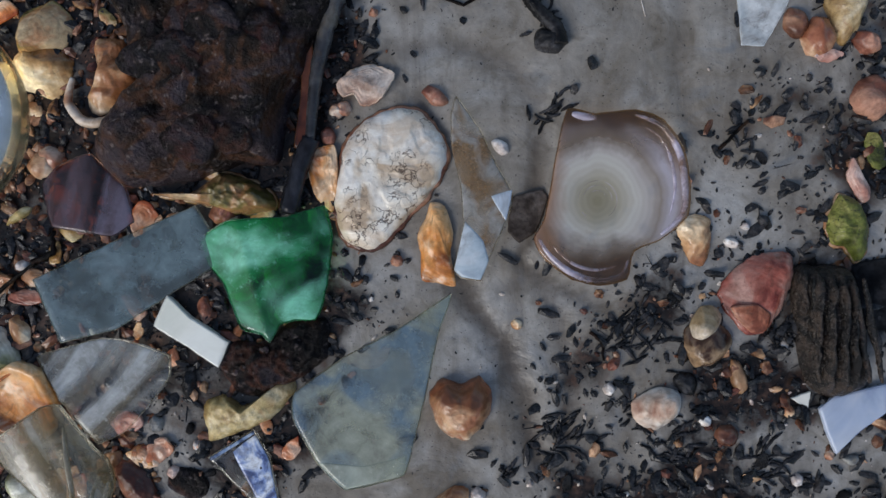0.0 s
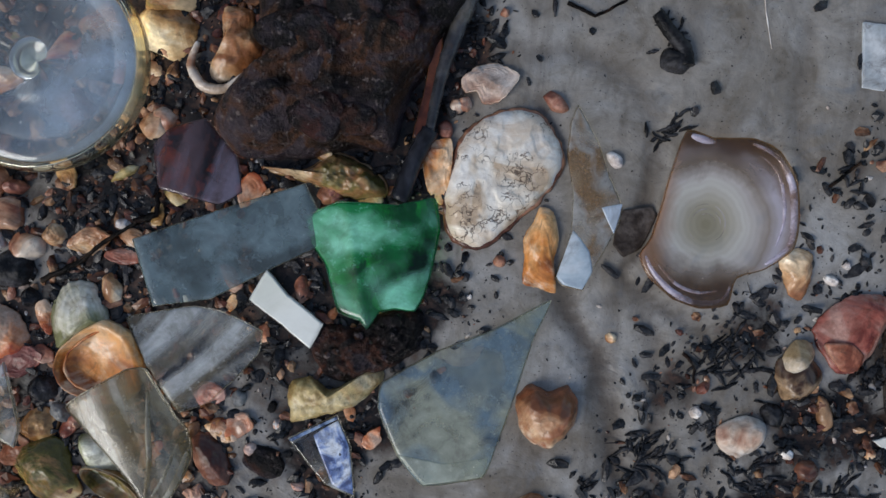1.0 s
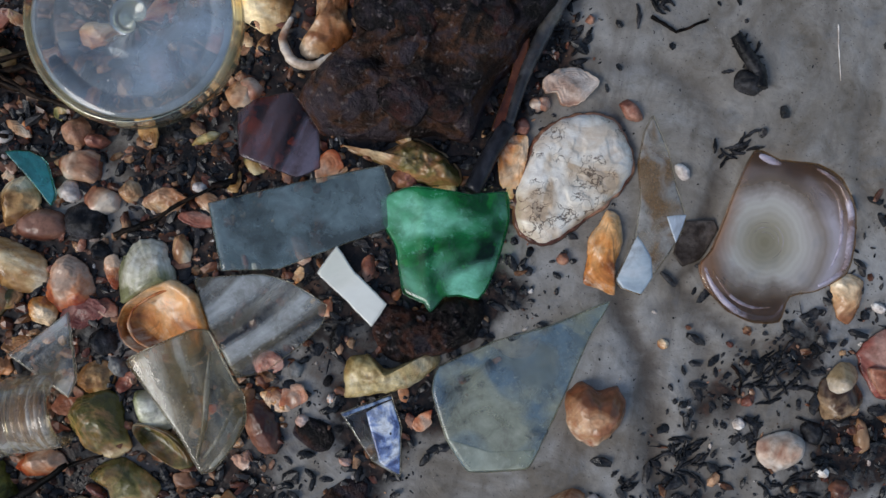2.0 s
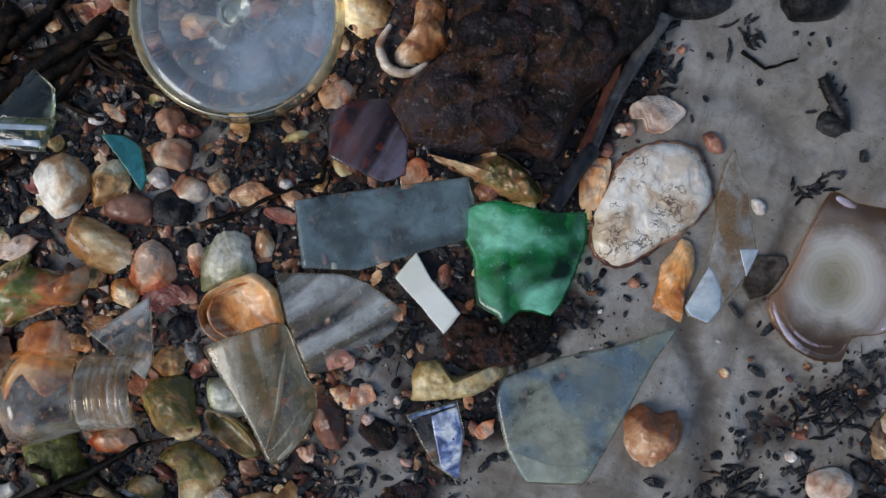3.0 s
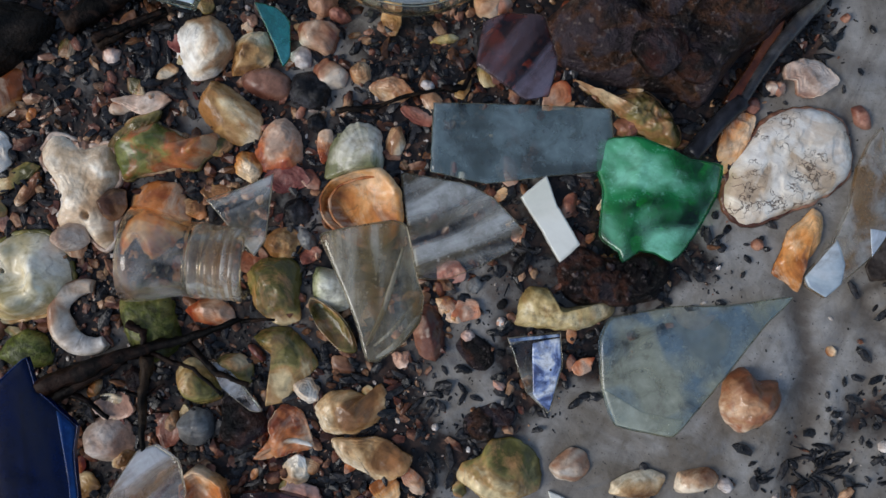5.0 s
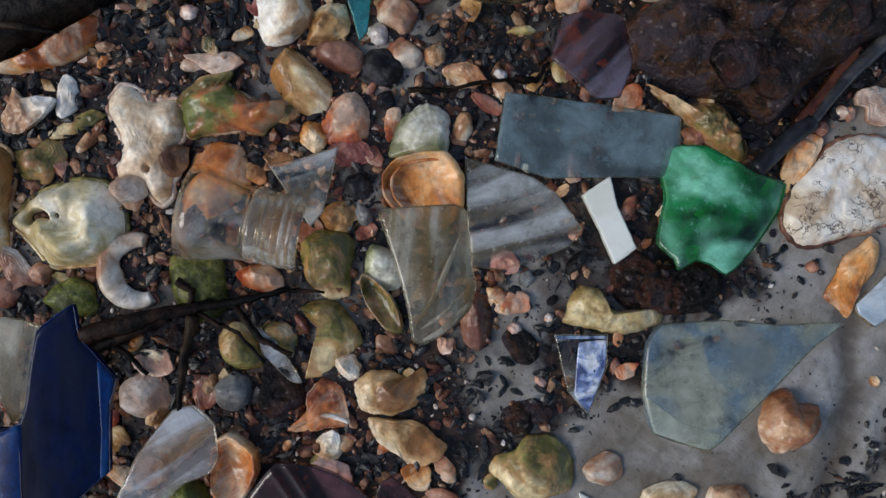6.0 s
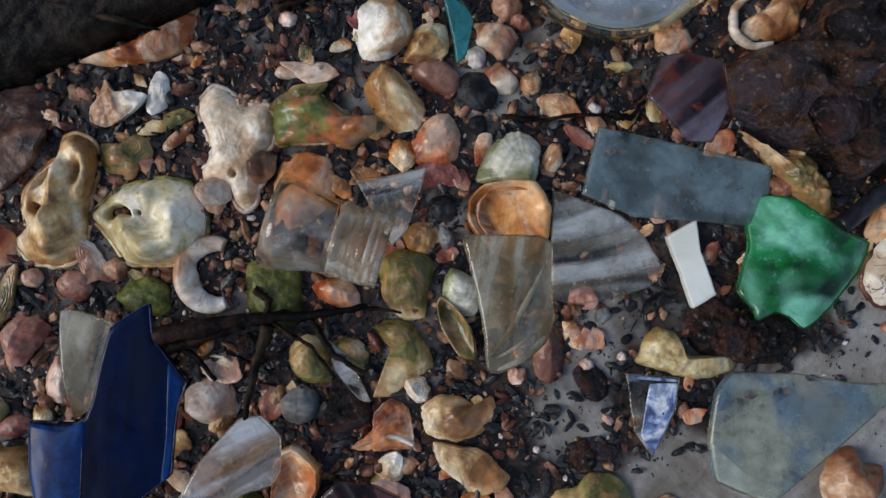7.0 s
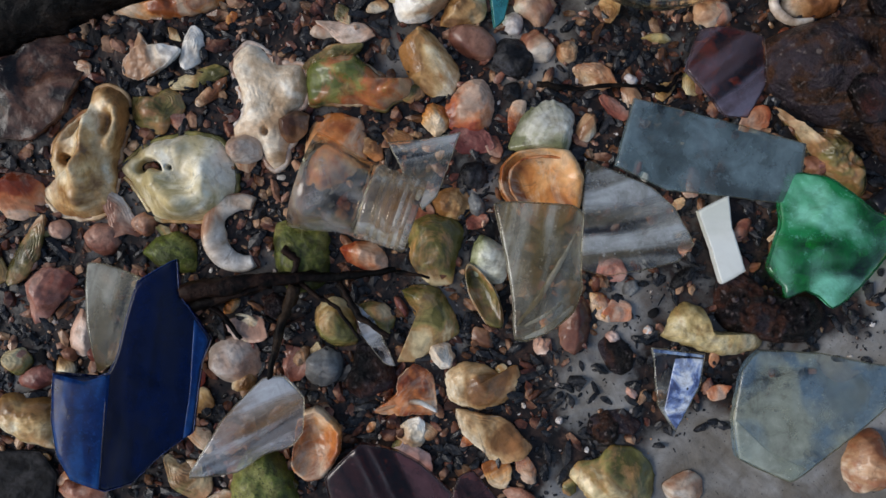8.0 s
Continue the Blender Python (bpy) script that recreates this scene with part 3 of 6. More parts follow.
def shell(name, x, y, length, width, angle, height, style, material, label, seed=1, lift=0.0, tip=0.0, lean=0.0, corners=None, hinge_at=None, lips=(), count=84, rings=22):
    """A thin shell with its hinge at minus x, or of its own outline. dome: back up; cup: hollow up; flake: a thin broken piece; horn: a thick gnarled one."""
    lobes = {"dome": 0.08, "cup": 0.07, "flake": 0.24, "horn": 0.17}[style]
    line = [p * 1.06 for p in egg(length, width, seed, lobes, count=count)]
    if corners:
        line = rounded(corners, count + 6, 0.6)
        line = [p + p.normalized() * length * (0.02 * swell(p.x, p.y, seed * 2.9, length * 0.09) + 0.012 * swell(p.x, p.y, seed * 1.3, length * 0.03)) for p in line]
    hinge = hinge_at or (-length * (0.3 if style in ("dome", "cup") else 0.12), 0)
    size = length * 0.34
    plates = {"dome": 6, "cup": 5, "flake": 4, "horn": 5}[style]
    skew = 0.4 * math.sin(seed * 2.7)
    high = height * {"dome": 0.72, "cup": 0.7, "flake": 0.8, "horn": 0.72}[style]

    def plate(u, px, py):
        """Growth plates: each one rises a little outwards and breaks off over the next."""
        t = u * plates + 1.1 * swell(px, py, seed * 1.1, size * 1.2) + 0.3 * swell(px, py, seed * 3.1, size * 0.3)
        return (t - math.floor(t)) ** 2 - 0.3

    def folds(px, py):
        return 0.6 * swell(px, py, seed * 1.9, size) + 0.8 * (0.22 - abs(swell(px, py, seed * 2.3, size * 1.1))) + 0.12 * swell(px, py, seed * 4.3, size * 0.3)

    def top(u, px, py):
        step = min(0.14, 0.008 * length) * plate(u, px, py) * min(1.0, 3 * u)
        if style == "dome":
            return 1.3 + high * (1 - u ** 2.1) + 0.16 * high * folds(px, py) + 0.6 * step
        if style == "cup":
            return 2.4 + high * (1.05 * min(1.0, u / 0.9) ** 2.4 - 0.3 * max(0.0, (u - 0.9) / 0.1) ** 2) + 0.16 * high * folds(px, py) + 0.5 * step
        side = 2 * py / width
        if style == "flake":
            return 1.5 + high * (0.5 - 0.45 * (side - skew) ** 2 + 0.4 * skew * px / length) + 0.4 * high * folds(px, py) + 1.3 * step
        crest = max(0.0, 1 - abs(side - skew) * 0.75)
        return 1.2 + high * (1 - u ** 2.6) * (0.45 + 0.55 * crest) + 0.42 * high * folds(px, py) * (1 - 0.4 * u) + 1.2 * step

    def low(u, px, py):
        return min(-1.8 + 3.0 * u ** 3, top(u, px, py) - 0.7)

    def upper(u, px, py):
        return max(top(u, px, py), low(u, px, py) + 0.5)

    ob = thing(name, form(line, rings, upper, low, hinge), material, place(x, y, angle, lift, tip, lean), label, "shell")
    for path, thick in lips:
        pts = rounded(path + path[-2:0:-1], 40, 1.0)[: 21]
        rail = [(p.x * MM, p.y * MM, high * 0.6 * MM) for p in pts]
        part("lip", tube(rail, [thick / 2 * MM * math.sin(math.pi * (0.12 + 0.76 * k / (len(rail) - 1))) for k in range(len(rail))], 8, 0.3, seed), SHELL_PALE, ob, "chalky white curled lip")
    if style == "cup" or (corners and style != "dome"):
        part("lip", bead([p * 0.985 for p in line], lambda px, py: upper(1.0, px, py) - 0.1, 0.22 if style == "cup" else 0.13, 6, seed), SHELL_PALE if style == "cup" else material, ob, "thin worn lip")
    return ob


def pebble(name, x, y, length, width, angle, height, material, label, seed=1, lift=0.0, lumpy=0.15, category="pebble"):
    """A stone or thick chip half sunk in the mud: a flattish back with broad facets, worn edges and small dents."""
    line = egg(length * 1.04, width * 1.04, seed, 0.5 * lumpy if seed % 3 else lumpy, 0.08, 46)
    size = length * 0.34
    ridge = Vector((math.cos(seed * 1.9), math.sin(seed * 1.9)))
    high = height * 0.72

    def top(u, px, py):
        bent = abs(ridge.x * px + ridge.y * py + 0.12 * length * math.sin(seed)) / length
        h = high * (1 - u ** 3.4) ** 0.6 * (1.12 - 0.7 * bent)
        return h + high * lumpy * (0.9 * swell(px, py, seed * 1.7, size) + 0.25 * swell(px, py, seed * 6.1, size * 0.3) + 1.2 * (0.25 - abs(swell(px, py, seed * 2.6, size))))

    return thing(name, form(line, 13, top, lambda u, px, py: -2.2 + 1.9 * u ** 3, (0, 0)), material, place(x, y, angle, lift), label, category)


def lump(name, x, y, corners, height, material, label, category, seed=1, rough=0.25, soft=0.8, lift=0.0, edge=3.0, size=14.0, grooves=0.0, focus=(0, 0), count=110, rings=30, pits=(), lip=None, nodules=0, crests=(), terraces=0.0):
    """A free form over an outline: driftwood, corroded iron, thick shell. grooves run along its y."""
    line = rounded(corners, count, soft)
    line = [p + p.normalized() * (size * 0.09 * swell(p.x, p.y, seed * 2.9, size * 0.4)) for p in line]

    def top(u, px, py):
        h = height * (1 - u ** edge) ** 0.7
        h += height * rough * (swell(px, py, seed * 1.3, size) + 0.8 * (0.3 - abs(swell(px, py, seed * 3.3, max(4.0, size * 0.6)))) + 0.26 * (0.3 - abs(swell(px, py, seed * 8.3, max(3.0, size * 0.22))))) * (1 - 0.6 * u ** 4)
        if grooves:
            h += grooves * (abs(math.sin(px * 0.62 + 1.5 * swell(px, py, seed, 9))) - 0.5) * (1 - u ** 6)
        for ax, ay, deep, wide, tall in pits:
            h -= deep * math.exp(-(((px - ax) / wide) ** 2 + ((py - ay) / tall) ** 2) ** 2)
        for ax, ay, bx, by, tall, wide in crests:
            run = Vector((bx - ax, by - ay))
            f = min(1.0, max(0.0, Vector((px - ax, py - ay)).dot(run) / max(0.01, run.length_squared)))
            away = math.hypot(px - ax - f * run.x, py - ay - f * run.y)
            h += tall * math.exp(-((away / wide) ** 2)) * (1 - u ** 8)
        if terraces:
            step = 2.0 * (swell(px, py, seed * 5.7, size * 0.7) + 0.3 * swell(px, py, seed * 2.1, size * 0.3))
            rise = step - math.floor(step)
            h += terraces * (math.floor(step) + max(0.0, (rise - 0.8) / 0.2)) * min(1.0, 5 * (1 - u))
        return max(h, -0.6)

    ob = thing(name, form(line, rings, top, lambda u, px, py: -2.2, focus), material, place(x, y, 0, lift), label, category)
    if lip:
        part("lip", bead([p * 0.985 for p in line], lambda px, py: 0.6, max(1.0, 0.13 * size), 6, seed), lip, ob, "thin brown flaking lip")
    rng = random.Random(seed)
    for k in range(nodules):
        p = rng.choice(line) * rng.uniform(0.2, 0.8)
        r = rng.uniform(0.25, 0.5) * size
        h = top(p.length / max(q.length for q in line), p.x, p.y)
        knob = form([p + q for q in egg(2 * r, 1.6 * r, seed + k, 0.12)], 9, lambda u, px, py: h + 0.3 * r * (1 - u ** 2) + 0.1 * r * swell(px, py, k, r * 0.4) - 0.1 * r, lambda u, px, py: h - 0.6 * r, p)
        part("nodule", knob, material, ob, "rounded corroded nodule")
    return ob


def shard(name, x, y, corners, thick, material, label, sag=0.0, axis=0.0, lift=0.0, tip=0.0, lean=0.0, soft=0.25, seed=1, ridges=(), category="glass shard", focus=(0, 0), dish=0.0, facets=(), facet_material=None, rim=0.2, arcs=(), seams=()):
    """A broken plate. sag mm of bow across the direction axis (degrees); ridges: (place across the bow, height, width) in mm."""
    line = rounded(corners, 84, soft)
    line = [p + p.normalized() * 0.25 * swell(p.x, p.y, seed * 3.1, 2.2) for p in line]
    ca, sa = math.cos(radians(axis)), math.sin(radians(axis))
    across = [(-sa * p.x + ca * p.y) for p in line]
    mid, half = (max(across) + min(across)) / 2, (max(across) - min(across)) / 2
    reach = max(p.length for p in line)

    def bow(px, py):
        d = -sa * px + ca * py - mid
        h = sag * (1 - (d / half) ** 2) + dish * (px * px + py * py) / reach ** 2
        for at, high, wide in ridges:
            h += high * math.exp(-(((d - at) / wide) ** 2))
        return h

    def top(u, px, py):
        return bow(px, py) + thick - 0.5 * (max(0.0, u - 0.93) / 0.07) ** 2 * min(1.0, thick / 3) + 0.12 * swell(px, py, seed * 2.2, 9)

    ob = new(name)
    ob.matrix_world = place(x, y, 0, lift - 0.6, tip, lean)
    tagged(ob, label, category)
    body = part("body", form(line, 18, top, lambda u, px, py: bow(px, py), focus, 1.0, reach * 0.92 if category == "bottle base" else 0.0), material, ob)
    clear = category in ("glass shard", "bottle base")
    edge = part("broken_edge", bead(line, lambda px, py: bow(px, py) + thick - 0.4, rim, 6, seed), EDGES.get(material.name, GLASS_EDGE) if clear else material, ob, "worn broken edge")
    body.visible_shadow = edge.visible_shadow = not clear
    for k, (share, thin, wide) in enumerate(arcs):
        centre = Vector(focus)
        loop = [centre + (p - centre) * share for p in line]
        if share < 0.5:
            loop = [centre + Vector((math.cos(a), math.sin(a))) * share * reach for a in (2 * math.pi * j / 40 for j in range(40))]
        part("moulded_ring", bead(loop, lambda px, py: bow(px, py) + thick - 0.1, wide, 6, seed + k), (GLASS_EDGE_DISC, GLASS_RING)[thin], ob, "raised moulded ring").visible_shadow = False
    for ways, wide in seams:
        spine = rounded(ways + ways[-2:0:-1], 48, 1.0)[: 25]
        rail = [(p.x * MM, p.y * MM, (bow(p.x, p.y) + thick - 0.2) * MM) for p in spine]
        part("rolled_seam", tube(rail, [wide * MM * (0.25 + 0.75 * math.sin(math.pi * (k + 0.5) / len(rail))) for k in range(len(rail))], 8, 0.15, seed), GLASS_RING if clear and category == "bottle base" else material, ob, "raised rolled glass seam").visible_shadow = not clear
    for spots in facets:
        middle = sum((Vector(p) for p in spots), Vector((0, 0))) / len(spots)
        patch = form(rounded(spots, 48, 0.15), 8, lambda u, px, py: bow(px, py) + thick + 0.3 - 0.25 * u ** 6, lambda u, px, py: bow(px, py) + thick - 0.3, middle, 1.0)
        part("facet", patch, facet_material, ob, "bright flat facet").visible_shadow = not clear
    return ob


def tube(points, radii, sides=8, wobble=0.0, seed=1):
    """A tapering round stick through points in metres, closed at both ends."""
    bm = bmesh.new()
    loops = []
    pts = [Vector(p) for p in points]
    for k, p in enumerate(pts):
        way = (pts[min(k + 1, len(pts) - 1)] - pts[max(k - 1, 0)]).normalized()
        side = way.cross(Vector((0, 0, 1))).normalized()
        up = side.cross(way)
        loop = []
        for j in range(sides):
            a = 2 * math.pi * j / sides
            r = radii[k] * (1 + wobble * swell(k * 0.7, j * 1.3, seed * 2.1, 1.0))
            loop.append(bm.verts.new(p + (side * math.cos(a) + up * math.sin(a)) * r))
        loops.append(loop)
    for a, b in zip(loops, loops[1:]):
        for j in range(sides):
            i = (j + 1) % sides
            bm.faces.new((a[j], a[i], b[i], b[j])).smooth = True
    bm.faces.new(loops[0][::-1])
    bm.faces.new(loops[-1])
    bmesh.ops.recalc_face_normals(bm, faces=bm.faces)
    return bm


def stick(name, x, y, ways, thick, thin, material, label, seed=1, lift=2.0, category="twig"):
    """A twig through ways, mm from (x, y), resting on the ground; thickness runs from thick to thin."""
    pts, radii = [], []
    legs = len(ways) - 1
    for k in range(legs * 8 + 1):
        i, s = min(k // 8, legs - 1), (k / 8 - min(k // 8, legs - 1))
        ax, ay = ways[i]
        bx, by = ways[i + 1]
        f = k / (legs * 8)
        r = (thick + (thin - thick) * f) / 2
        sway = 0.8 if category == "twig" else 0.15
        px = ax + (bx - ax) * s + sway * swell(k, seed, 1.1, 3.0)
        py = ay + (by - ay) * s + sway * swell(k, seed, 5.3, 3.0)
        pts.append((px * MM, py * MM, ground_height((x + px) * MM, (y + py) * MM) + (r * 0.6 + lift) * MM - ground_height(x * MM, y * MM)))
        radii.append(r * MM)
    return thing(name, tube(pts, radii, 9, 0.6 if category == "twig" else 0.12, seed), material, place(x, y), label, category)


def seaweed(x, y, spread, count, seed):
    """A limp tuft of black weed lying on the mud, strand by strand."""
    rng = random.Random(seed)
    clump = new("seaweed_tuft")
    clump.matrix_world = place(x, y)
    tagged(clump, "limp tuft of wet black seaweed on mud", "seaweed", "seaweed tufts on the mud")
    for k in range(count):
        px, py, a = rng.gauss(0, spread * 0.4), rng.gauss(0, spread * 0.3), rng.gauss(0.4, 0.7)
        bend, long = rng.uniform(-0.09, 0.09), rng.uniform(0.35, 0.9) * spread
        pts, radii = [], []
        for j in range(9):
            pts.append((px * MM, py * MM, ground_height((x + px) * MM, (y + py) * MM) - ground_height(x * MM, y * MM) + (0.3 + 0.5 * rng.random()) * MM))
            radii.append((0.2 + rng.uniform(0.3, 0.9) * math.sin(math.pi * (j + 0.5) / 9)) * MM)
            px, py, a = px + long / 8 * math.cos(a), py + long / 8 * math.sin(a), a + bend + rng.uniform(-0.25, 0.25)
        part("strand", tube(pts, radii, 6, 0.3, seed + k), COAL, clump)
    return clump


def lathe(profile, turns=64, squash=1.0, start=0.0, end=360.0):
    """A body of revolution round z from (radius, height) pairs in mm, all the way round."""
    bm = bmesh.new()
    loops = []
    for r, h in profile:
        loops.append([bm.verts.new((r * MM * math.cos(radians(start + (end - start) * j / turns)), r * MM * squash * math.sin(radians(start + (end - start) * j / turns)), h * MM)) for j in range(turns + (end - start < 360))])
    count = len(loops[0])
    for a, b in zip(loops, loops[1:] + loops[:1]):
        for j in range(count if end - start >= 360 else count - 1):
            i = (j + 1) % count
            bm.faces.new((a[j], a[i], b[i], b[j])).smooth = True
    if end - start < 360:
        bm.faces.new([l[0] for l in loops])
        bm.faces.new([l[-1] for l in loops][::-1])
    bmesh.ops.recalc_face_normals(bm, faces=bm.faces)
    return bm


def bottle_base(x, y, radius):
    """The thick round base of a bottle, underside up: a rolled rim, a sunk ring and a shallow push-up."""
    base = new("thick_bottle_disc")
    base.matrix_world = place(x, y, 0, 3)
    tagged(base, "thick round pale glass bottle base, underside up", "bottle base")
    r = radius
    disc = part("disc", lathe([(0.01, 9), (r * 0.3, 9.2), (r * 0.55, 9.8), (r * 0.68, 10.4), (r * 0.7, 9.9), (r * 0.73, 9.9), (r * 0.75, 10.6), (r * 0.9, 11), (r * 0.92, 9.5), (r * 0.86, 6), (r * 0.5, 5), (0.01, 5)], 96), GLASS_BOTTLE, base)
    ring = [(r * (0.945 + 0.052 * math.cos(a)), 6.5 + 5.2 * math.sin(a)) for a in (2 * math.pi * k / 20 for k in range(20))]
    rim = part("rim", lathe(ring, 96), GLASS_RIM, base, "worn glass rim tinted yellow for refracted light")
    disc.visible_shadow = rim.visible_shadow = False


def bottle_neck(x, y, length, angle):
    """A broken bottle neck lying on its side: flared shoulder, neck, screw threads and lip."""
    neck = new("bottle_neck")
    neck.matrix_world = place(x, y, angle, 8) @ pose(0, 0, 0, 0, 90, 0)
    tagged(neck, "broken clear screw-thread bottle neck lying on shells", "bottle neck")
    n, wall = length, 2.6
    outer = [(19.5, 0), (18.8, 0.14 * n), (17.2, 0.28 * n), (15.6, 0.4 * n), (15.0, 0.5 * n), (15.2, 0.56 * n)]
    shoulder = part("shoulder", lathe(outer + [(r - wall, h) for r, h in outer[::-1]], 40, 1.0, 60, 310), GLASS_AMBER, neck)
    finish = [(15.4, 0.56 * n), (15.6, 0.6 * n), (14.8, 0.66 * n), (14.8, 0.95 * n), (15.2, 0.98 * n), (14.4, n)]
    mouth = part("mouth", lathe(finish + [(r - wall, h) for r, h in finish[::-1]], 48), GLASS_MOUTH, neck, "greyish clear screw-thread mouth")
    for k in range(5):
        h = (0.66 + 0.066 * k) * n
        ring = [(14.6 + 0.45 * math.cos(a), h + 0.95 * math.sin(a)) for a in (2 * math.pi * j / 10 for j in range(10))]
        thread = part("thread", lathe(ring, 48), GLASS_MOUTH, neck)
        thread.visible_shadow = False
    shoulder.visible_shadow = mouth.visible_shadow = False


def ring_shell(x, y, radius, angle):
    """The worn white rim of a shell, an open ring with grit in it."""
    prof = [(radius * (0.7 + 0.3 * math.cos(a)), 2.4 + 3.6 * math.sin(a) * (1.15 + 0.5 * math.cos(a))) for a in (2 * math.pi * k / 14 for k in range(14))]
    bm = lathe(prof, 60, 1.12, 60, 300)
    for v in bm.verts:
        a = math.atan2(v.co.y, -v.co.x)
        thin = 0.55 + 0.45 * math.cos(a * 0.72)
        r = math.hypot(v.co.x, v.co.y)
        inner = radius * MM
        grown = inner + (r - inner) * thin * (1 + 0.35 * swell(v.co.x / MM, v.co.y / MM, 2.2, 7.0))
        v.co.x, v.co.y = v.co.x / r * grown, v.co.y / r * grown
        v.co.z = v.co.z * (0.4 + 0.6 * thin) + 0.6 * MM * swell(v.co.x / MM, v.co.y / MM, 8.2, 4.0)
    ob = thing("ring_shell", bm, SHELL_PALE, place(x, y, angle, 0), "broken white ring of shell rim around grit", "shell")
    return ob


# ---- the ground: one sheet of silt out to the horizon ----


def gritty(x, y):
    """How thickly grit covers the mud, 0 to 1, at a place in metres."""
    far = min(1.0, max(0.0, (max(abs(x), abs(y)) - 0.45) / 0.3))
    x, y = min(1.0, max(-1.0, x)), min(1.0, max(-1.0, y))
    wander = 0.02 * swell(x, y, 2.2, 0.05) + 0.012 * swell(x, y, 5.2, 0.02)
    edge = -0.046 + (0.06 * y if y > 0 else -0.05 * y if y > -0.05 else 0.0025 + 0.42 * (y + 0.05))
    left = 1 / (1 + math.exp(max(-30.0, min(30.0, (x - edge - wander) / 0.006))))
    shore = 0.096 + (1.0 if y > 0.03 else 0.55) * (y - 0.03)
    right = 1 / (1 + math.exp(max(-30.0, min(30.0, -(x - shore - 0.6 * wander) / 0.012))))
    patch = 0.5 + 0.9 * swell(x, y, 9.4, 0.03)
    near = max(left * (0.78 + 0.45 * swell(x, y, 6.6, 0.03)), right * min(1.0, max(0.38, patch)) * (0.8 if y > -0.05 else 0.95))
    for cx, cy, wide, much in ((-0.104, -0.128, 0.026, 0.6), (-0.118, -0.084, 0.014, 0.5), (-0.205, -0.033, 0.016, 0.55), (-0.255, -0.068, 0.014, 0.5)):
        near *= 1 - much * math.exp(-((x - cx) ** 2 + (y - cy) ** 2) / wide ** 2)
    return near * (1 - far) + 0.5 * far


def ground():
    def steps(a, b, gap):
        mid = list(np.arange(a, b + gap / 2, gap))
        grow, out = gap, []
        while sum(out) < 40:
            grow *= 1.5
            out.append(grow)
        return [a - v for v in np.cumsum(out)[::-1]] + mid + [b + v for v in np.cumsum(out)]

    xs, ys = steps(-0.48, 0.26, 0.0025), steps(-0.36, 0.2, 0.0025)
    verts = [(x, y, ground_height(x, y)) for y in ys for x in xs]
    w = len(xs)
    faces = [(j * w + i, j * w + i + 1, (j + 1) * w + i + 1, (j + 1) * w + i) for j in range(len(ys) - 1) for i in range(w - 1)]
    data = bpy.data.meshes.new("ground")
    data.from_pydata(verts, [], faces)
    data.polygons.foreach_set("use_smooth", [True] * len(faces))
    layer = data.attributes.new("grit", "FLOAT", "POINT")
    layer.data.foreach_set("value", [gritty(x, y) for x, y, _ in verts])
    bed = data.attributes.new("runnel", "FLOAT", "POINT")
    bed.data.foreach_set("value", [runnel(x, y) for x, y, _ in verts])
    data.materials.append(SILT)
    return tagged(new("ground", data), "wet grey-brown foreshore mud strewn with dark grit", "ground", kind="structure")


ground()

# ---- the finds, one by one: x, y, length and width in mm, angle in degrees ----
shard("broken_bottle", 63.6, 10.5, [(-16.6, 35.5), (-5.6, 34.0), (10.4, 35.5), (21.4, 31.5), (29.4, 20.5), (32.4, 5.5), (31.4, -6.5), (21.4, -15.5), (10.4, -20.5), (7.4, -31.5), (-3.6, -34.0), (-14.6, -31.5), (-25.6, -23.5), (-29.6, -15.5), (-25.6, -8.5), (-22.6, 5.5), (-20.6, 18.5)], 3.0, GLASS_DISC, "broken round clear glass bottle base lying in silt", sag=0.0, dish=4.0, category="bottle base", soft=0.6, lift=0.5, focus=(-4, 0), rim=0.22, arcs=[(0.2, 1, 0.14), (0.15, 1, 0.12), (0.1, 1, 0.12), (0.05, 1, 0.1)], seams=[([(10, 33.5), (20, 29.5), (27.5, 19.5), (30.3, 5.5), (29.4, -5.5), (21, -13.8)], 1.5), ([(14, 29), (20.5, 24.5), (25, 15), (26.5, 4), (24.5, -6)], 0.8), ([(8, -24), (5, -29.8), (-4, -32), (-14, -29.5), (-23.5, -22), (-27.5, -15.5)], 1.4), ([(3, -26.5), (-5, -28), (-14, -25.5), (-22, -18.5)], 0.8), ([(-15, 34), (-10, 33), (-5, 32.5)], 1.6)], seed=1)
shard("glass_shard", -31.7, -72.4, [(10.9, 30.5), (-10.7, 19.5), (-30.9, 4.8), (-31.8, -5.5), (-22.1, -23.7), (-10.3, -35.1), (13.4, -29.0), (18.0, -13.7), (21.8, 1.4), (24.2, 13.4), (27.7, 29.6), (32.7, 45.0)], 4.0, GLASS_FROST, "large frosted aqua sheet glass shard half in mud", soft=0.35, lift=1, facets=[[(-21.4, -23.6), (-10.3, -34.5), (12.7, -28.8), (14.6, -21.0), (-3.0, -25.0)]], facet_material=GLASS_BEVEL, seed=2)
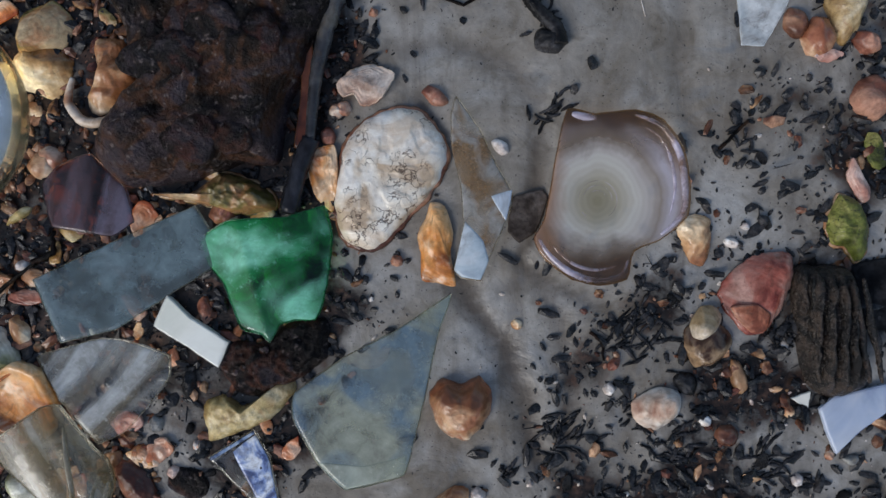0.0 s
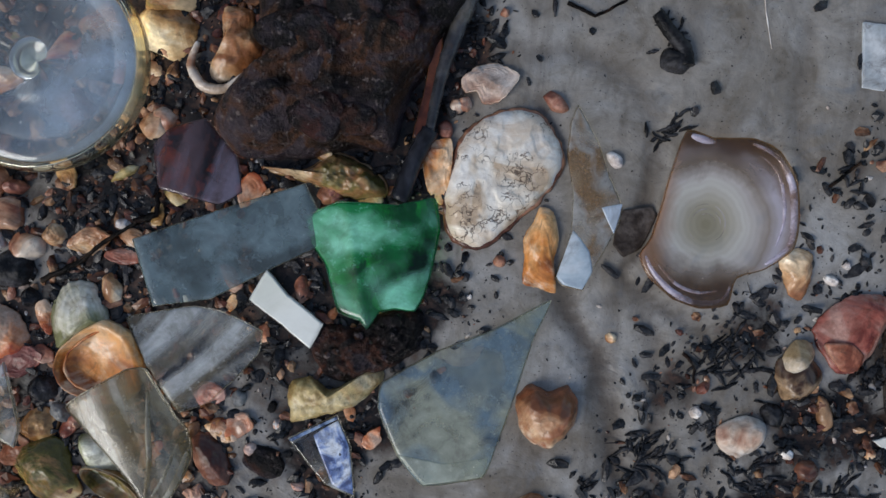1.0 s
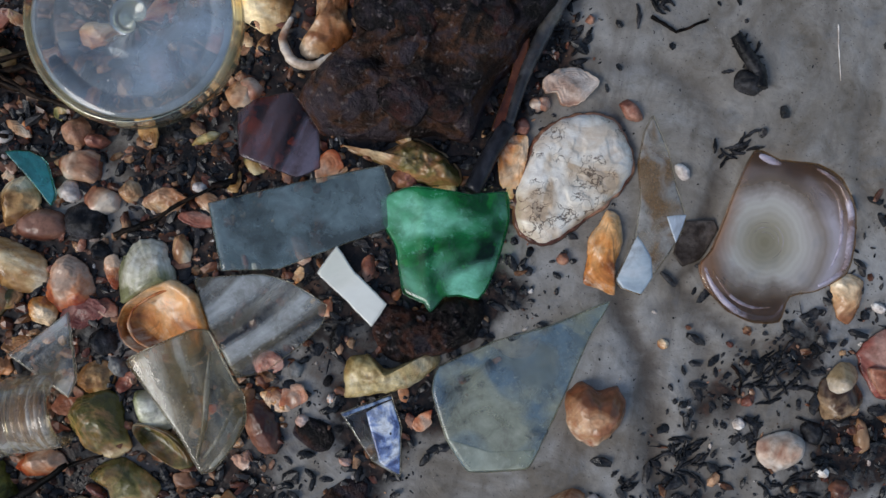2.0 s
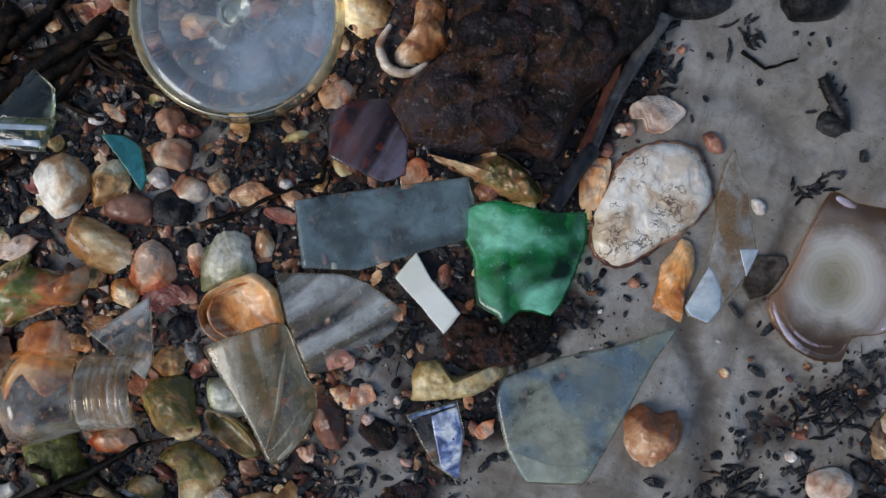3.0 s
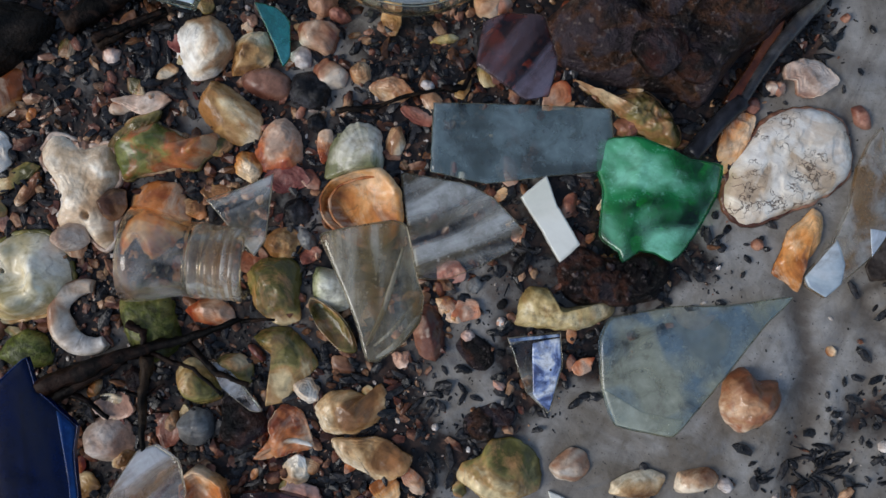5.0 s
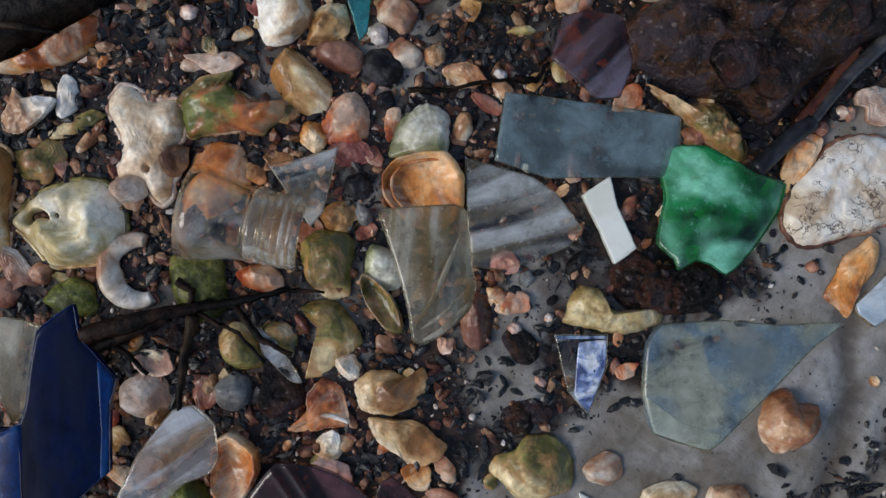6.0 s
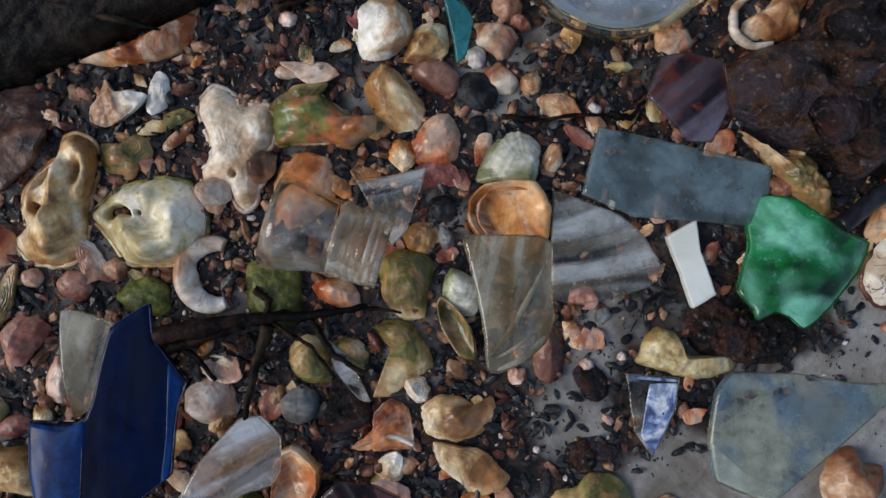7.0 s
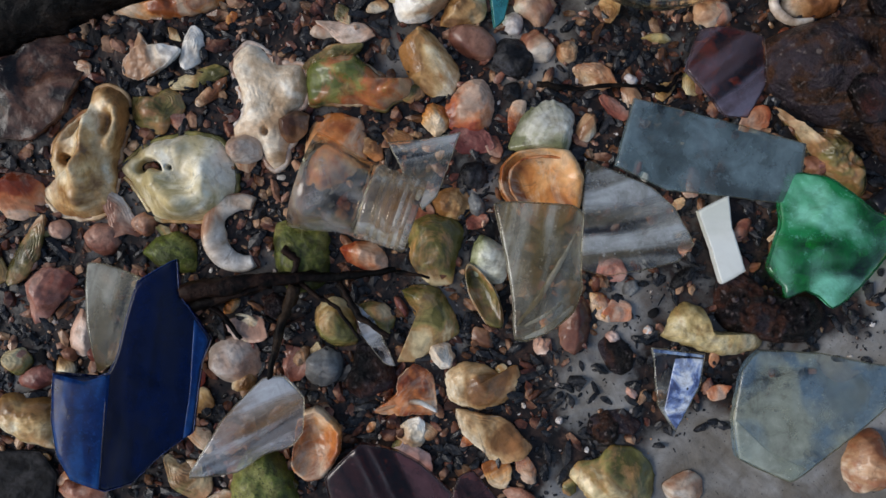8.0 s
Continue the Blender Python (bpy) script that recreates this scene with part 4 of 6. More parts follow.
# the two bright facets are sky reflections done as pale patches
shard("glass_shard", 10.9, 10.4, [(-7.9, 41.6), (2.1, 27.6), (8.1, 14.6), (15.1, 2.6), (14.1, -3.4), (8.1, -17.4), (4.1, -25.4), (2.1, -32.4), (-5.9, -31.4), (-8.9, -28.4), (-4.9, -10.4), (-5.9, 5.6), (-9.9, 21.6), (-9.9, 34.6)], 3.0, GLASS_SLIVER, "long clear glass sliver with sky-bright facets", sag=2.5, axis=-70.0, soft=0.1, rim=0.12, facets=[[(-4.4, -8.6), (3.1, -16.4), (5.1, -24.2), (1.9, -32.0), (-5.7, -31.0), (-8.7, -28.0)], [(6.1, 1.6), (14.7, 4.2), (12.1, -8.2)]], facet_material=SKY_PALE, seed=3)
shard("glass_shard", -129.3, -20.0, [(-27.4, -27.1), (-4.9, -21.6), (16.1, -8.1), (40.3, 7.0), (27.4, 28.3), (-4.6, 14.4), (-38.5, -1.5)], 3.0, GLASS_SLAB, "flat scratched grey-blue window glass piece", soft=0.0, lift=2.0, rim=0.12, seed=4)
shard("glass_shard", -70.9, -20.8, [(-29.1, 15.8), (-17.1, 22.8), (-4.1, 23.8), (6.9, 24.3), (20.9, 28.8), (24.2, 16.8), (22.9, 2.8), (20.9, -9.2), (17.9, -16.2), (9.9, -16.2), (3.9, -18.2), (-0.1, -25.2), (-3.1, -22.2), (-12.1, -20.2), (-16.1, -10.2), (-19.1, -2.2), (-26.1, 5.8)], 3.0, GLASS_GREEN, "curved emerald green bottle glass fragment, worn edges", sag=6.0, axis=-75.0, soft=0.35, lift=2.0, rim=0.3, ridges=[(-9.0, 0.8, 2.5)], seed=5)
shard("china_chip", -104.1, -42.9, [(-14.8, 2.8), (-1.7, -5.4), (11.0, -14.0), (15.2, -3.9), (-0.7, 6.6), (-9.3, 15.0)], 4.0, CHINA, "white glazed china chip, clean broken edges", soft=0.1, lift=2.0, category='china shard', seed=6)
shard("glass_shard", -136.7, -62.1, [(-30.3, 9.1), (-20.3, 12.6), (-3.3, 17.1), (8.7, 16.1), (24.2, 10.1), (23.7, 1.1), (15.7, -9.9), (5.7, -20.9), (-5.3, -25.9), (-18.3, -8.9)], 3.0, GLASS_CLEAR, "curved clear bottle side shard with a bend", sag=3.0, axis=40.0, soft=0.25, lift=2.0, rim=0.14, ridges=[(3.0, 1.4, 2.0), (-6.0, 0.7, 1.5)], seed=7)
slipper = shell("slipper_shell", -174.8, -71.9, 33.0, 30.0, 10, 8, "cup", SHELL_ORANGE, "orange slipper shell lying hollow side up under glass", 8)
part("inner_ridge", bead([p * 0.82 for p in egg(33.0, 30.0, 8, 0.07, count=84)], lambda px, py: 6.0, 0.55, 6, 3), SHELL_ORANGE, slipper, "raised inner ridge of the hollow")
shard("glass_shard", -156.0, -97.9, [(-29.0, 7.9), (-26.0, 11.4), (-16.0, 18.9), (-5.0, 26.4), (0.5, 26.4), (7.0, 17.9), (14.0, 8.9), (19.0, 3.9), (22.0, -6.1), (19.0, -17.1), (14.0, -26.1), (10.0, -28.1), (6.0, -24.1), (0.0, -17.1), (-12.0, -6.1), (-23.0, 2.9)], 3.0, GLASS_WARM, "clear bottle shoulder shard lying over a slipper shell", sag=4.0, axis=-62.0, soft=0.5, lift=6.5, rim=0.25, ridges=[(9.0, 0.8, 3.0)], seams=[([(3.0, 18.9), (5.0, 5.9), (7.0, -9.1), (7.0, -23.1)], 1.3), ([(20.2, -4), (17.8, -16), (12.6, -25.5)], 1.4), ([(16.5, -1), (13.5, -13), (9.5, -22)], 0.8)], seed=9)
# lighter panels: reflected sky painted as two paler blue facets
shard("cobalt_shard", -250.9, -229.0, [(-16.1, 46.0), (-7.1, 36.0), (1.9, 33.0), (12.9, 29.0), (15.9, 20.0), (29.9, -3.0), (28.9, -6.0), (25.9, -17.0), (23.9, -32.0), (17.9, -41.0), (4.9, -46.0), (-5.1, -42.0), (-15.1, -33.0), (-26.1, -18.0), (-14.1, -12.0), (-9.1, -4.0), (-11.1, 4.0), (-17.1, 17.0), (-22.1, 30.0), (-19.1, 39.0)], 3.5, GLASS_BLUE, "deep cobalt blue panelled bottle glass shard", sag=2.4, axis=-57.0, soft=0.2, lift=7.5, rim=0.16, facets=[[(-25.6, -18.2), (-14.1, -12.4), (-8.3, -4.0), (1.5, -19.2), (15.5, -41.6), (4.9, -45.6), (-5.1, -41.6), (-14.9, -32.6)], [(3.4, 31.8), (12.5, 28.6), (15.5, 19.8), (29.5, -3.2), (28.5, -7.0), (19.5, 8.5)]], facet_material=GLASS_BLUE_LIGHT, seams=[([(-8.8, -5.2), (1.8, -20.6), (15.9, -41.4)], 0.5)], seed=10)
shard("glass_shard", -276.0, -215.9, [(-3.0, -8.9), (11.6, -22.1), (14.2, -9.5), (5.8, 6.6), (1.4, 17.4), (-9.9, 14.1), (-18.2, 8.8)], 3.0, GLASS_WARM, "silty clear curved glass shard beside blue glass", sag=3.0, axis=70.0, lift=3, seed=11)
shard("glass_shard", -202.3, -216.9, [(-10.7, 16.9), (-4.7, 22.9), (6.3, 21.9), (14.3, 10.9), (14.3, 2.9), (8.3, -5.1), (4.3, -18.1), (-8.7, -30.1), (-10.7, -20.1), (-12.7, -3.1)], 3.0, GLASS_SKY, "clear curved glass shard with milky sky sheen over shells", sag=4.0, axis=60.0, lift=6, soft=0.4, seed=12)
shard("glass_shard", -148.7, -204.3, [(-6.1, -21.8), (22.5, 0.5), (23.2, 14.2), (5.4, 16.3), (-6.1, 14.5), (-18.5, 8.2), (-20.7, -11.4)], 4.0, GLASS_BROWN, "dark red-brown ribbed bottle glass shard", sag=3.0, axis=-25.0, lift=4, ridges=[(3.0, 1.0, 1.2), (-3.0, 1.0, 1.2)], seed=13)
shard("glass_shard", -119.8, -184.4, [(-3.6, -8.4), (10.8, 2.9), (-3.9, 5.9), (-7.2, 0.5)], 3.0, GLASS_BROWN, "small dark brown glass corner in gravel", lift=1, seed=14)
shard("china_shard", -81.4, -98.8, [(-9.4, -2.8), (0.0, -12.3), (12.5, -16.4), (8.8, 4.0), (1.8, 16.1), (-16.7, 4.5)], 2.5, GLASS_CLEAR, "clear shard with blue and white printed stripes", soft=0.0, lift=1.5, facets=[[(-6.5, 6.8), (2.6, 13.8), (8.2, 3.6), (11.9, -15.1), (3.0, -12.0)], [(-16.1, 4.4), (1.7, 15.4), (2.2, 14.3), (-15.1, 3.4)]], facet_material=CHINA_BLUE, seed=15)
shard("china_shard", 163.0, -75.8, [(-13.0, 1.8), (-7.0, 6.8), (5.0, 9.8), (14.0, 11.8), (14.0, 0.8), (3.0, -7.2), (-6.0, -16.2), (-10.0, -7.2)], 2.5, CHINA_PALE, "pale blue glazed china shard with brown edge", category="china shard", soft=0.15, lift=1.5, rim=0.12, seed=16)
shard("china_shard", 125.1, 87.6, [(-7.8, -15.0), (1.1, -15.4), (8.8, -2.1), (14.2, 11.3), (-10.4, 11.3)], 2.0, CHINA_GREY, "scuffed grey-white china shard, pointed", category='china shard', soft=0.0, seed=17)
shard("china_shard", 144.2, -70.5, [(1.9, -3.9), (3.0, 3.4), (-4.9, 0.5)], 2.0, CHINA, "tiny white china triangle beside charred wood", category='china shard', soft=0.0, seed=18)
shard("glass_shard", -145.4, 10.2, [(-18.6, 6.8), (-11.6, 13.8), (2.4, 18.8), (15.4, 5.8), (18.4, -8.2), (10.4, -14.2), (-2.6, -12.2), (-13.6, -10.2)], 3.0, GLASS_PURPLE, "smoky purple-brown curved glass shard", sag=4.0, axis=75.0, lift=1, soft=0.2, rim=0.12, seed=19)
shard("glass_shard", -283.0, -28.6, [(-2.0, -6.2), (14.7, -2.6), (13.6, 11.0), (-7.8, 4.9), (-14.5, -4.2), (-20.3, -12.1)], 4.0, GLASS_OLIVE, "banded pale green bottle rim shard", sag=4.0, axis=0.0, lift=4, ridges=[(1, 0.8, 1)], facets=[[(-18.4, -11.5), (-11.7, -5.5), (13.7, 1.4), (14.2, -1.1), (-2.4, -4.9)], [(-12.6, -2.4), (-5.9, 2.7), (13.4, 7.8), (13.6, 5.7), (-4.6, 0.7)]], facet_material=SKY_PALE, seed=20)
shard("glass_shard", -279.2, -12.5, [(9.8, -5.1), (8.3, 6.9), (-2.9, 12.4), (-7.5, -1.2), (-11.6, -11.2)], 3.0, GLASS_OLIVE, "pale green pointed bottle shard", sag=3.0, axis=60.0, lift=6, seed=21)
shard("glass_shard", -236.7, -23.6, [(-0.4, -4.0), (8.0, -11.7), (8.9, -7.0), (2.6, 5.5), (-4.1, 7.7), (-12.2, 5.5)], 3.0, GLASS_TEAL, "small teal glass splinter between shells", lift=5, lean=10.0, seed=22)
shard("glass_shard", -216.1, -94.4, [(10.4, -14.8), (11.6, -7.1), (2.9, 18.4), (-7.2, 6.6), (-16.8, -2.6)], 2.5, GLASS_CLEAR, "thin clear triangular glass shard", lift=3, soft=0.0, seed=23)
shard("glass_shard", -189.8, -160.2, [(-4.0, -2.5), (10.1, -5.8), (14.4, -3.9), (-4.7, 5.5), (-13.8, 5.5)], 2.5, GLASS_SKY, "narrow pale glass splinter among shells", lift=4, seed=24)
shard("china_shard", -49.8, -145.6, [(-1.3, -2.5), (5.9, 1.4), (-4.6, 1.1)], 2.0, CHINA, "sliver of white china in mud", category='china shard', soft=0.0, seed=25)
lump("rusted_iron_lump", -93.8, 65.7, [(-34.1, 9.2), (-29.9, -10.5), (-40.5, -22.5), (-48.0, -39.0), (-37.5, -49.6), (-8.7, -47.4), (11.3, -41.3), (24.5, -40.2), (27.9, -25.9), (39.8, 2.5), (51.3, 24.2), (44.8, 41.5), (-38.5, 41.8)], 24, RUST, "large corroded dark rusty iron lump", "iron lump", 26, rough=0.38, size=24.0, edge=5.0, count=170, rings=44, nodules=11, crests=[(-30, -34, -8, -22, 3, 14), (6, 30, 22, -18, 3, 14), (-10, 30, -16, -10, -3, 10)])
lump("rusty_clinker", -70.3, -53.2, [(-17.8, -13.5), (-6.9, -16.3), (10.4, -8.3), (22.1, 1.6), (19.9, 15.8), (7.1, 16.7), (-2.3, 7.5), (-19.1, 5.9), (-23.6, -3.0)], 9, RUST, "dark rusty clinker lump under green glass", "iron lump", 27, rough=0.45, size=7.0, edge=3.0, nodules=6)
charred = lump("charred_wood_chunk", 152.6, -41.7, [(-12.1, -3.2), (-6.9, -22.4), (2.2, -28.1), (14.5, -23.5), (11.9, -3.1), (8.1, 24.4), (-3.1, 26.2), (-14.3, 23.9)], 12, CHAR, "charred dark grooved wood chunk", "driftwood", 28, rough=0.12, size=8.0, grooves=5.5, edge=5.0)
for k in range(6):
    spine = [((-9.5 + 3.9 * k + 1.1 * j * (0.25 + 0.1 * k) + 0.9 * swell(j, k, 2.2, 2.0)) * MM, (21 - 4.1 * j) * MM, (10.6 + 0.8 * swell(j, k, 7.2, 1.5)) * MM) for j in range(11)]
    part("ridge", tube(spine, [(0.5 + 0.9 * math.sin(math.pi * (j + 0.6) / 11.2)) * MM for j in range(11)], 7, 0.6, k), CHAR, charred, "raised charred grain ridge")
lump("oyster_slab", -281.6, -114.4, [(-19.4, 13.4), (-14.4, 15.4), (-4.4, 15.4), (2.6, 20.4), (10.6, 15.4), (13.6, 7.4), (12.6, 2.4), (18.6, -2.6), (19.6, -9.6), (22.6, -14.6), (20.6, -19.6), (15.6, -18.6), (10.6, -16.6), (0.6, -19.6), (-2.4, -17.6), (-2.4, -9.6), (-9.4, -3.6), (-17.4, 1.4), (-20.4, 5.4)], 5, BONE, "bleached white oyster shell slab, rough and pitted", "shell", 29, rough=0.09, size=9.0, edge=5.0, lip=BONE, soft=0.45, pits=[(8.6, -9.6, 5.0, 1.3, 1.3)], crests=[(-17, 10, 1, -5, 1.3, 6), (1, -5, 19, -15, 1.2, 5), (4, 15, 10, 2, 1.0, 4)], terraces=0.25)
shell("barnacle_scar", -275.4, -134.9, 14.2, 11.3, 36, 10, "dome", BONE, "round scarred pale shell knob", 30, lift=2)
lump("driftwood_piece", -83.7, -75.5, [(-12.3, -12.6), (10.8, -3.4), (21.0, 8.8), (17.5, 14.2), (1.4, 2.6), (-8.7, 6.9), (-17.1, 2.2), (-15.0, -9.5)], 8, DRIFTWOOD, "worn yellow driftwood piece, curved", "driftwood", 31, rough=0.2, size=8.0)
lump("oyster_shell", -24.9, 20.6, [(-13.1, 18.9), (-19.9, 2.1), (-21.1, -17.1), (-16.2, -27.7), (-4.9, -29.9), (8.2, -18.2), (20.6, -3.6), (25.1, 10.5), (15.5, 24.9), (1.6, 27.1)], 7, OYSTER_WHITE, "large white oyster shell with flaky lines and brown rim", "shell", 32, rough=0.035, size=12.0, edge=7.0, lip=STONE_BROWN, terraces=0.45, count=190, rings=46)
lump("oyster_shell", -88.6, 12.6, [(-14.3, -3.3), (4.5, -7.8), (17.7, -6.4), (18.1, 0.4), (7.6, 6.8), (-3.2, 9.6), (-15.7, 0.9), (-32.2, 0.4)], 9, SHELL_GREEN, "gnarled greenish oyster shell beside iron lump", "shell", 33, rough=0.4, size=7.0, lip=SHELL_GREEN)
lump("oyster_shell", -288.0, -158.6, [(-20.0, -12.4), (-20.0, -5.4), (-17.0, 3.6), (-12.0, 10.6), (-5.0, 17.6), (3.0, 20.6), (13.0, 17.6), (20.0, 9.6), (22.0, 0.6), (17.0, -9.4), (9.0, -15.4), (1.0, -19.4), (-6.0, -16.4), (-13.0, -14.4)], 8, SHELL_CREAM, "plump cream oyster shell with a dark hole", "shell", 34, lip=SHELL_GREEN, rough=0.14, size=9.0, edge=3.0, rings=36, pits=[(-9.5, -2.5, 12.0, 3.2, 1.7), (-12.5, -5.5, 10.0, 1.8, 2.6), (-4.5, 0.5, 7.0, 1.0, 0.9)], crests=[(-19, -9, -12, -13, 3.5, 3.5), (-16, 1, -7, 8, 3.0, 3.5), (-4, -8, 8, -9, 5.0, 5.0), (8, -9, 13, 2, 5.0, 5.0), (13, 2, 6, 9, 4.0, 4.5), (0, 2, 3, 2, -2.5, 4.0)])
lump("oyster_shell", -320.9, -175.1, [(-14.1, 23.1), (-9.1, 28.1), (-1.1, 27.1), (3.9, 20.1), (8.9, 9.1), (15.9, -1.9), (19.9, -11.9), (13.9, -20.9), (3.9, -24.9), (-4.1, -22.9), (-4.1, -15.9), (-12.1, -7.9), (-14.1, 2.1), (-13.1, 10.1), (-11.1, 16.1)], 7, SHELL_TAN, "hooked tan oyster shell with deep folds", "shell", 35, lip=SHELL_TAN, rough=0.2, size=7.0, edge=3.0, rings=36, pits=[(-10.0, 6.0, 8.0, 1.5, 4.5), (-4.5, -5.5, 10.0, 2.4, 1.8)], crests=[(-11, 24, 0, 22, 4.0, 4.0), (1, 22, 6, 10, 4.5, 3.5), (-6, 12, 3, -5, 5.5, 3.0), (3, -5, 10, -16, 6.0, 5.0), (-13, 0, -8, -12, 2.5, 2.5), (0, 12, -2, 18, -3.0, 2.5)])
lump("oyster_shell", -258.2, -87.5, [(-9.2, -17.6), (-1.0, -10.9), (7.8, -4.1), (16.2, -0.4), (17.7, 4.8), (21.1, 11.9), (16.7, 16.0), (10.1, 10.6), (2.5, 9.6), (-7.2, 9.3), (-15.9, 0.8), (-18.0, -7.2)], 9, SHELL_MOTTLED, "green and rust mottled oyster shell", "shell", 37, rough=0.14, size=9.0, edge=4.0, lip=SHELL_GREEN, crests=[(-15, -4, -1, 6, 2.5, 3.5), (-6, 0, 12, 6, 2.5, 3.0), (-9, -12, 14, 2, -1.5, 2.5), (14, 9, 20, 10, 2.5, 3.0), (9, 4, 12, 12, -2.0, 1.5)])
lump("shell_slab", -274.3, -270.7, [(-12.0, -9.3), (3.7, -8.3), (16.1, -2.9), (14.2, 1.3), (4.4, 12.1), (-3.8, 8.4), (-14.7, 1.3)], 8, SHELL_TAN, "smooth tan curved shell slab", "shell", 38, rough=0.15, size=12.0)
lump("shell_slab", -330.1, -102.9, [(-4.8, -14.5), (9.4, 1.3), (11.8, 15.2), (6.2, 21.2), (-2.9, 4.0), (-10.1, -9.1), (-18.6, -22.7)], 7, SHELL_ORANGE, "broad orange shell with pale broken lip", "shell", 39, rough=0.25, size=8.0)
timber = lump("timber", -369.1, -115.0, [(-14.0, -64.6), (6.6, -35.4), (21.4, -8.7), (46.2, 35.6), (50.7, 56.9), (22.3, 51.5), (-28.4, 12.4), (-47.6, -18.6)], 18, BARK, "dark wet waterlogged timber end", "driftwood", 40, rough=0.14, size=16.0, edge=6.0, grooves=1.2, count=120)
for k in range(4):
    splinter = tube([((-34 + 16 * k + 3 * j) * MM, (-16 + 7 * k + 1.4 * j) * MM, (17 - 0.5 * abs(j - 5)) * MM) for j in range(11)], [1.6 * MM * math.sin(math.pi * (j + 0.6) / 11.2) for j in range(11)], 8, 0.5, k)
    part("splinter", splinter, TWIG, timber, "dark raised splinter")
shard("slate_piece", 31.4, 4.9, [(-7.4, -7.0), (-2.8, -11.6), (4.0, -7.0), (8.9, 6.6), (6.2, 10.0), (-6.3, 6.6)], 2.0, SLATE_BROWN, "dark flat slate flake beside bottle base", category='stone', soft=0.2, seed=41)
shard("slate_piece", 174.3, -26.7, [(-4.8, -15.2), (8.8, -14.0), (8.3, 14.4), (-12.0, 11.0)], 3.0, SLATE, "dark purple-grey slate in mud", category='stone', soft=0.2, seed=42)
shard("slate_piece", -262.7, -294.9, [(-3.2, -19.4), (19.2, -1.9), (9.8, 13.7), (-0.9, 16.7), (-19.8, 1.9)], 4.0, SLATE, "black slate slab under shells", category='stone', soft=0.2, seed=43)
stick("rubber_tube", -64.2, 5.7, [(0.0, 0.0), (4.4, 17.0), (9.1, 29.2)], 8.0, 7.5, PLASTIC, "short black rubber tube beside iron lump", 44, lift=3.0, category='tube')
stick("metal_strip", -55.3, 33.3, [(0.0, 0.0), (2.5, 25.0), (6.7, 42.4), (11.7, 61.2)], 4.0, 8.0, DULL_METAL, "thin blue-grey bent metal strip", 45, lift=5.0, category='metal strip')
shard("wood_sliver", -56.5, 50.7, [(0.7, -17.6), (4.0, 2.7), (2.3, 21.4), (-0.8, 20.9), (-2.4, -0.6), (-5.0, -19.4)], 4.0, AMBER, "wet amber-brown wood sliver leaning on iron", category='driftwood', lift=3, seed=46)
lump("pebble", 5.1, -74.0, [(-10.6, -5.8), (-3.8, -13.3), (3.5, -13.5), (12.3, -3.0), (11.9, 6.6), (7.5, 13.0), (-1.1, 9.3), (-7.2, 11.6), (-13.3, 6.1)], 11, SHELL_TAN, "angular wet tan pebble with orange veins", "pebble", 67, rough=0.16, size=12.0, edge=2.4, soft=0.5)
shell("broken_shell", -33.0, 57.1, 23.3, 17.1, 0, 7, "flake", BONE, "small broken pale clam shell, cream inside", 48, corners=[(-9.8, -5.5), (-5.2, -4.3), (-1.9, -8.8), (4.2, -7.7), (8.8, -1.7), (11.5, 3.9), (2.7, 8.2), (-5.2, 6.2), (-11.8, -0.5)], hinge_at=(0.3, 3.2))
shell("shell_fragment", -50.1, 20.5, 12.3, 27.5, 0, 5, "flake", SHELL_ORANGE, "orange-brown shell fragment beside oyster", 49, corners=[(-6.8, 2.5), (-3.2, -9.4), (4.1, -15.0), (5.5, 2.4), (3.8, 12.4), (-5.8, 9.3)], hinge_at=(0.3, 7.4))
shell("shell_fragment", -4.9, -8.3, 15.7, 33.8, 0, 7, "horn", SHELL_ORANGE, "long rusty tan shell fragment", 50, corners=[(-4.4, 11.8), (-7.8, 5.0), (-6.5, -2.9), (-6.0, -13.6), (0.6, -14.7), (7.8, -15.9), (5.6, -2.9), (6.7, 6.2), (3.3, 16.4), (-2.4, 18.0)], hinge_at=(-0.5, 10.4))
shell("shell_fragment", 99.7, -4.7, 13.5, 21.1, 0, 7, "horn", STONE_TAN, "chunky tan and orange shell fragment", 51, corners=[(-6.8, 0.3), (-2.2, -9.7), (2.8, -11.5), (5.9, -5.4), (6.2, 7.1), (0.1, 9.6), (-7.3, 7.1)], hinge_at=(0.1, 3.9))
red_valve = shell("red_shell", 124.7, -26.3, 30.4, 33.1, 0, 8, "dome", SHELL_RED, "brick-red teardrop shell, smooth back", 52, corners=[(-0.2, 15.2), (-10.2, 8.4), (-16.0, -0.7), (-11.6, -9.8), (-4.3, -17.5), (2.9, -16.8), (9.6, -7.5), (14.4, 6.1), (12.7, 15.6)], hinge_at=(8.9, 8.5))
part("inner_layer", form(rounded([(-11, -6), (-2, -5), (4, -9), (3, -15.5), (-3, -16.5), (-9.5, -10)], 40, 0.5), 8, lambda u, px, py: 6.4 - 0.5 * u ** 4 + 0.22 * (py + 5), lambda u, px, py: 1.0, (-3, -10)), SHELL_RED, red_valve, "paler broken inner layer")
lump("algae_shell", 160.9, -0.4, [(-9.1, 2.8), (-7.1, -6.7), (-1.2, -8.5), (3.2, -14.6), (7.6, -9.6), (7.9, 0.6), (4.6, 9.6), (-3.8, 13.4)], 7, ALGAE, "olive green algae-covered curved shell", "shell", 53, rough=0.25, size=7.0, lip=SHELL_GREEN)
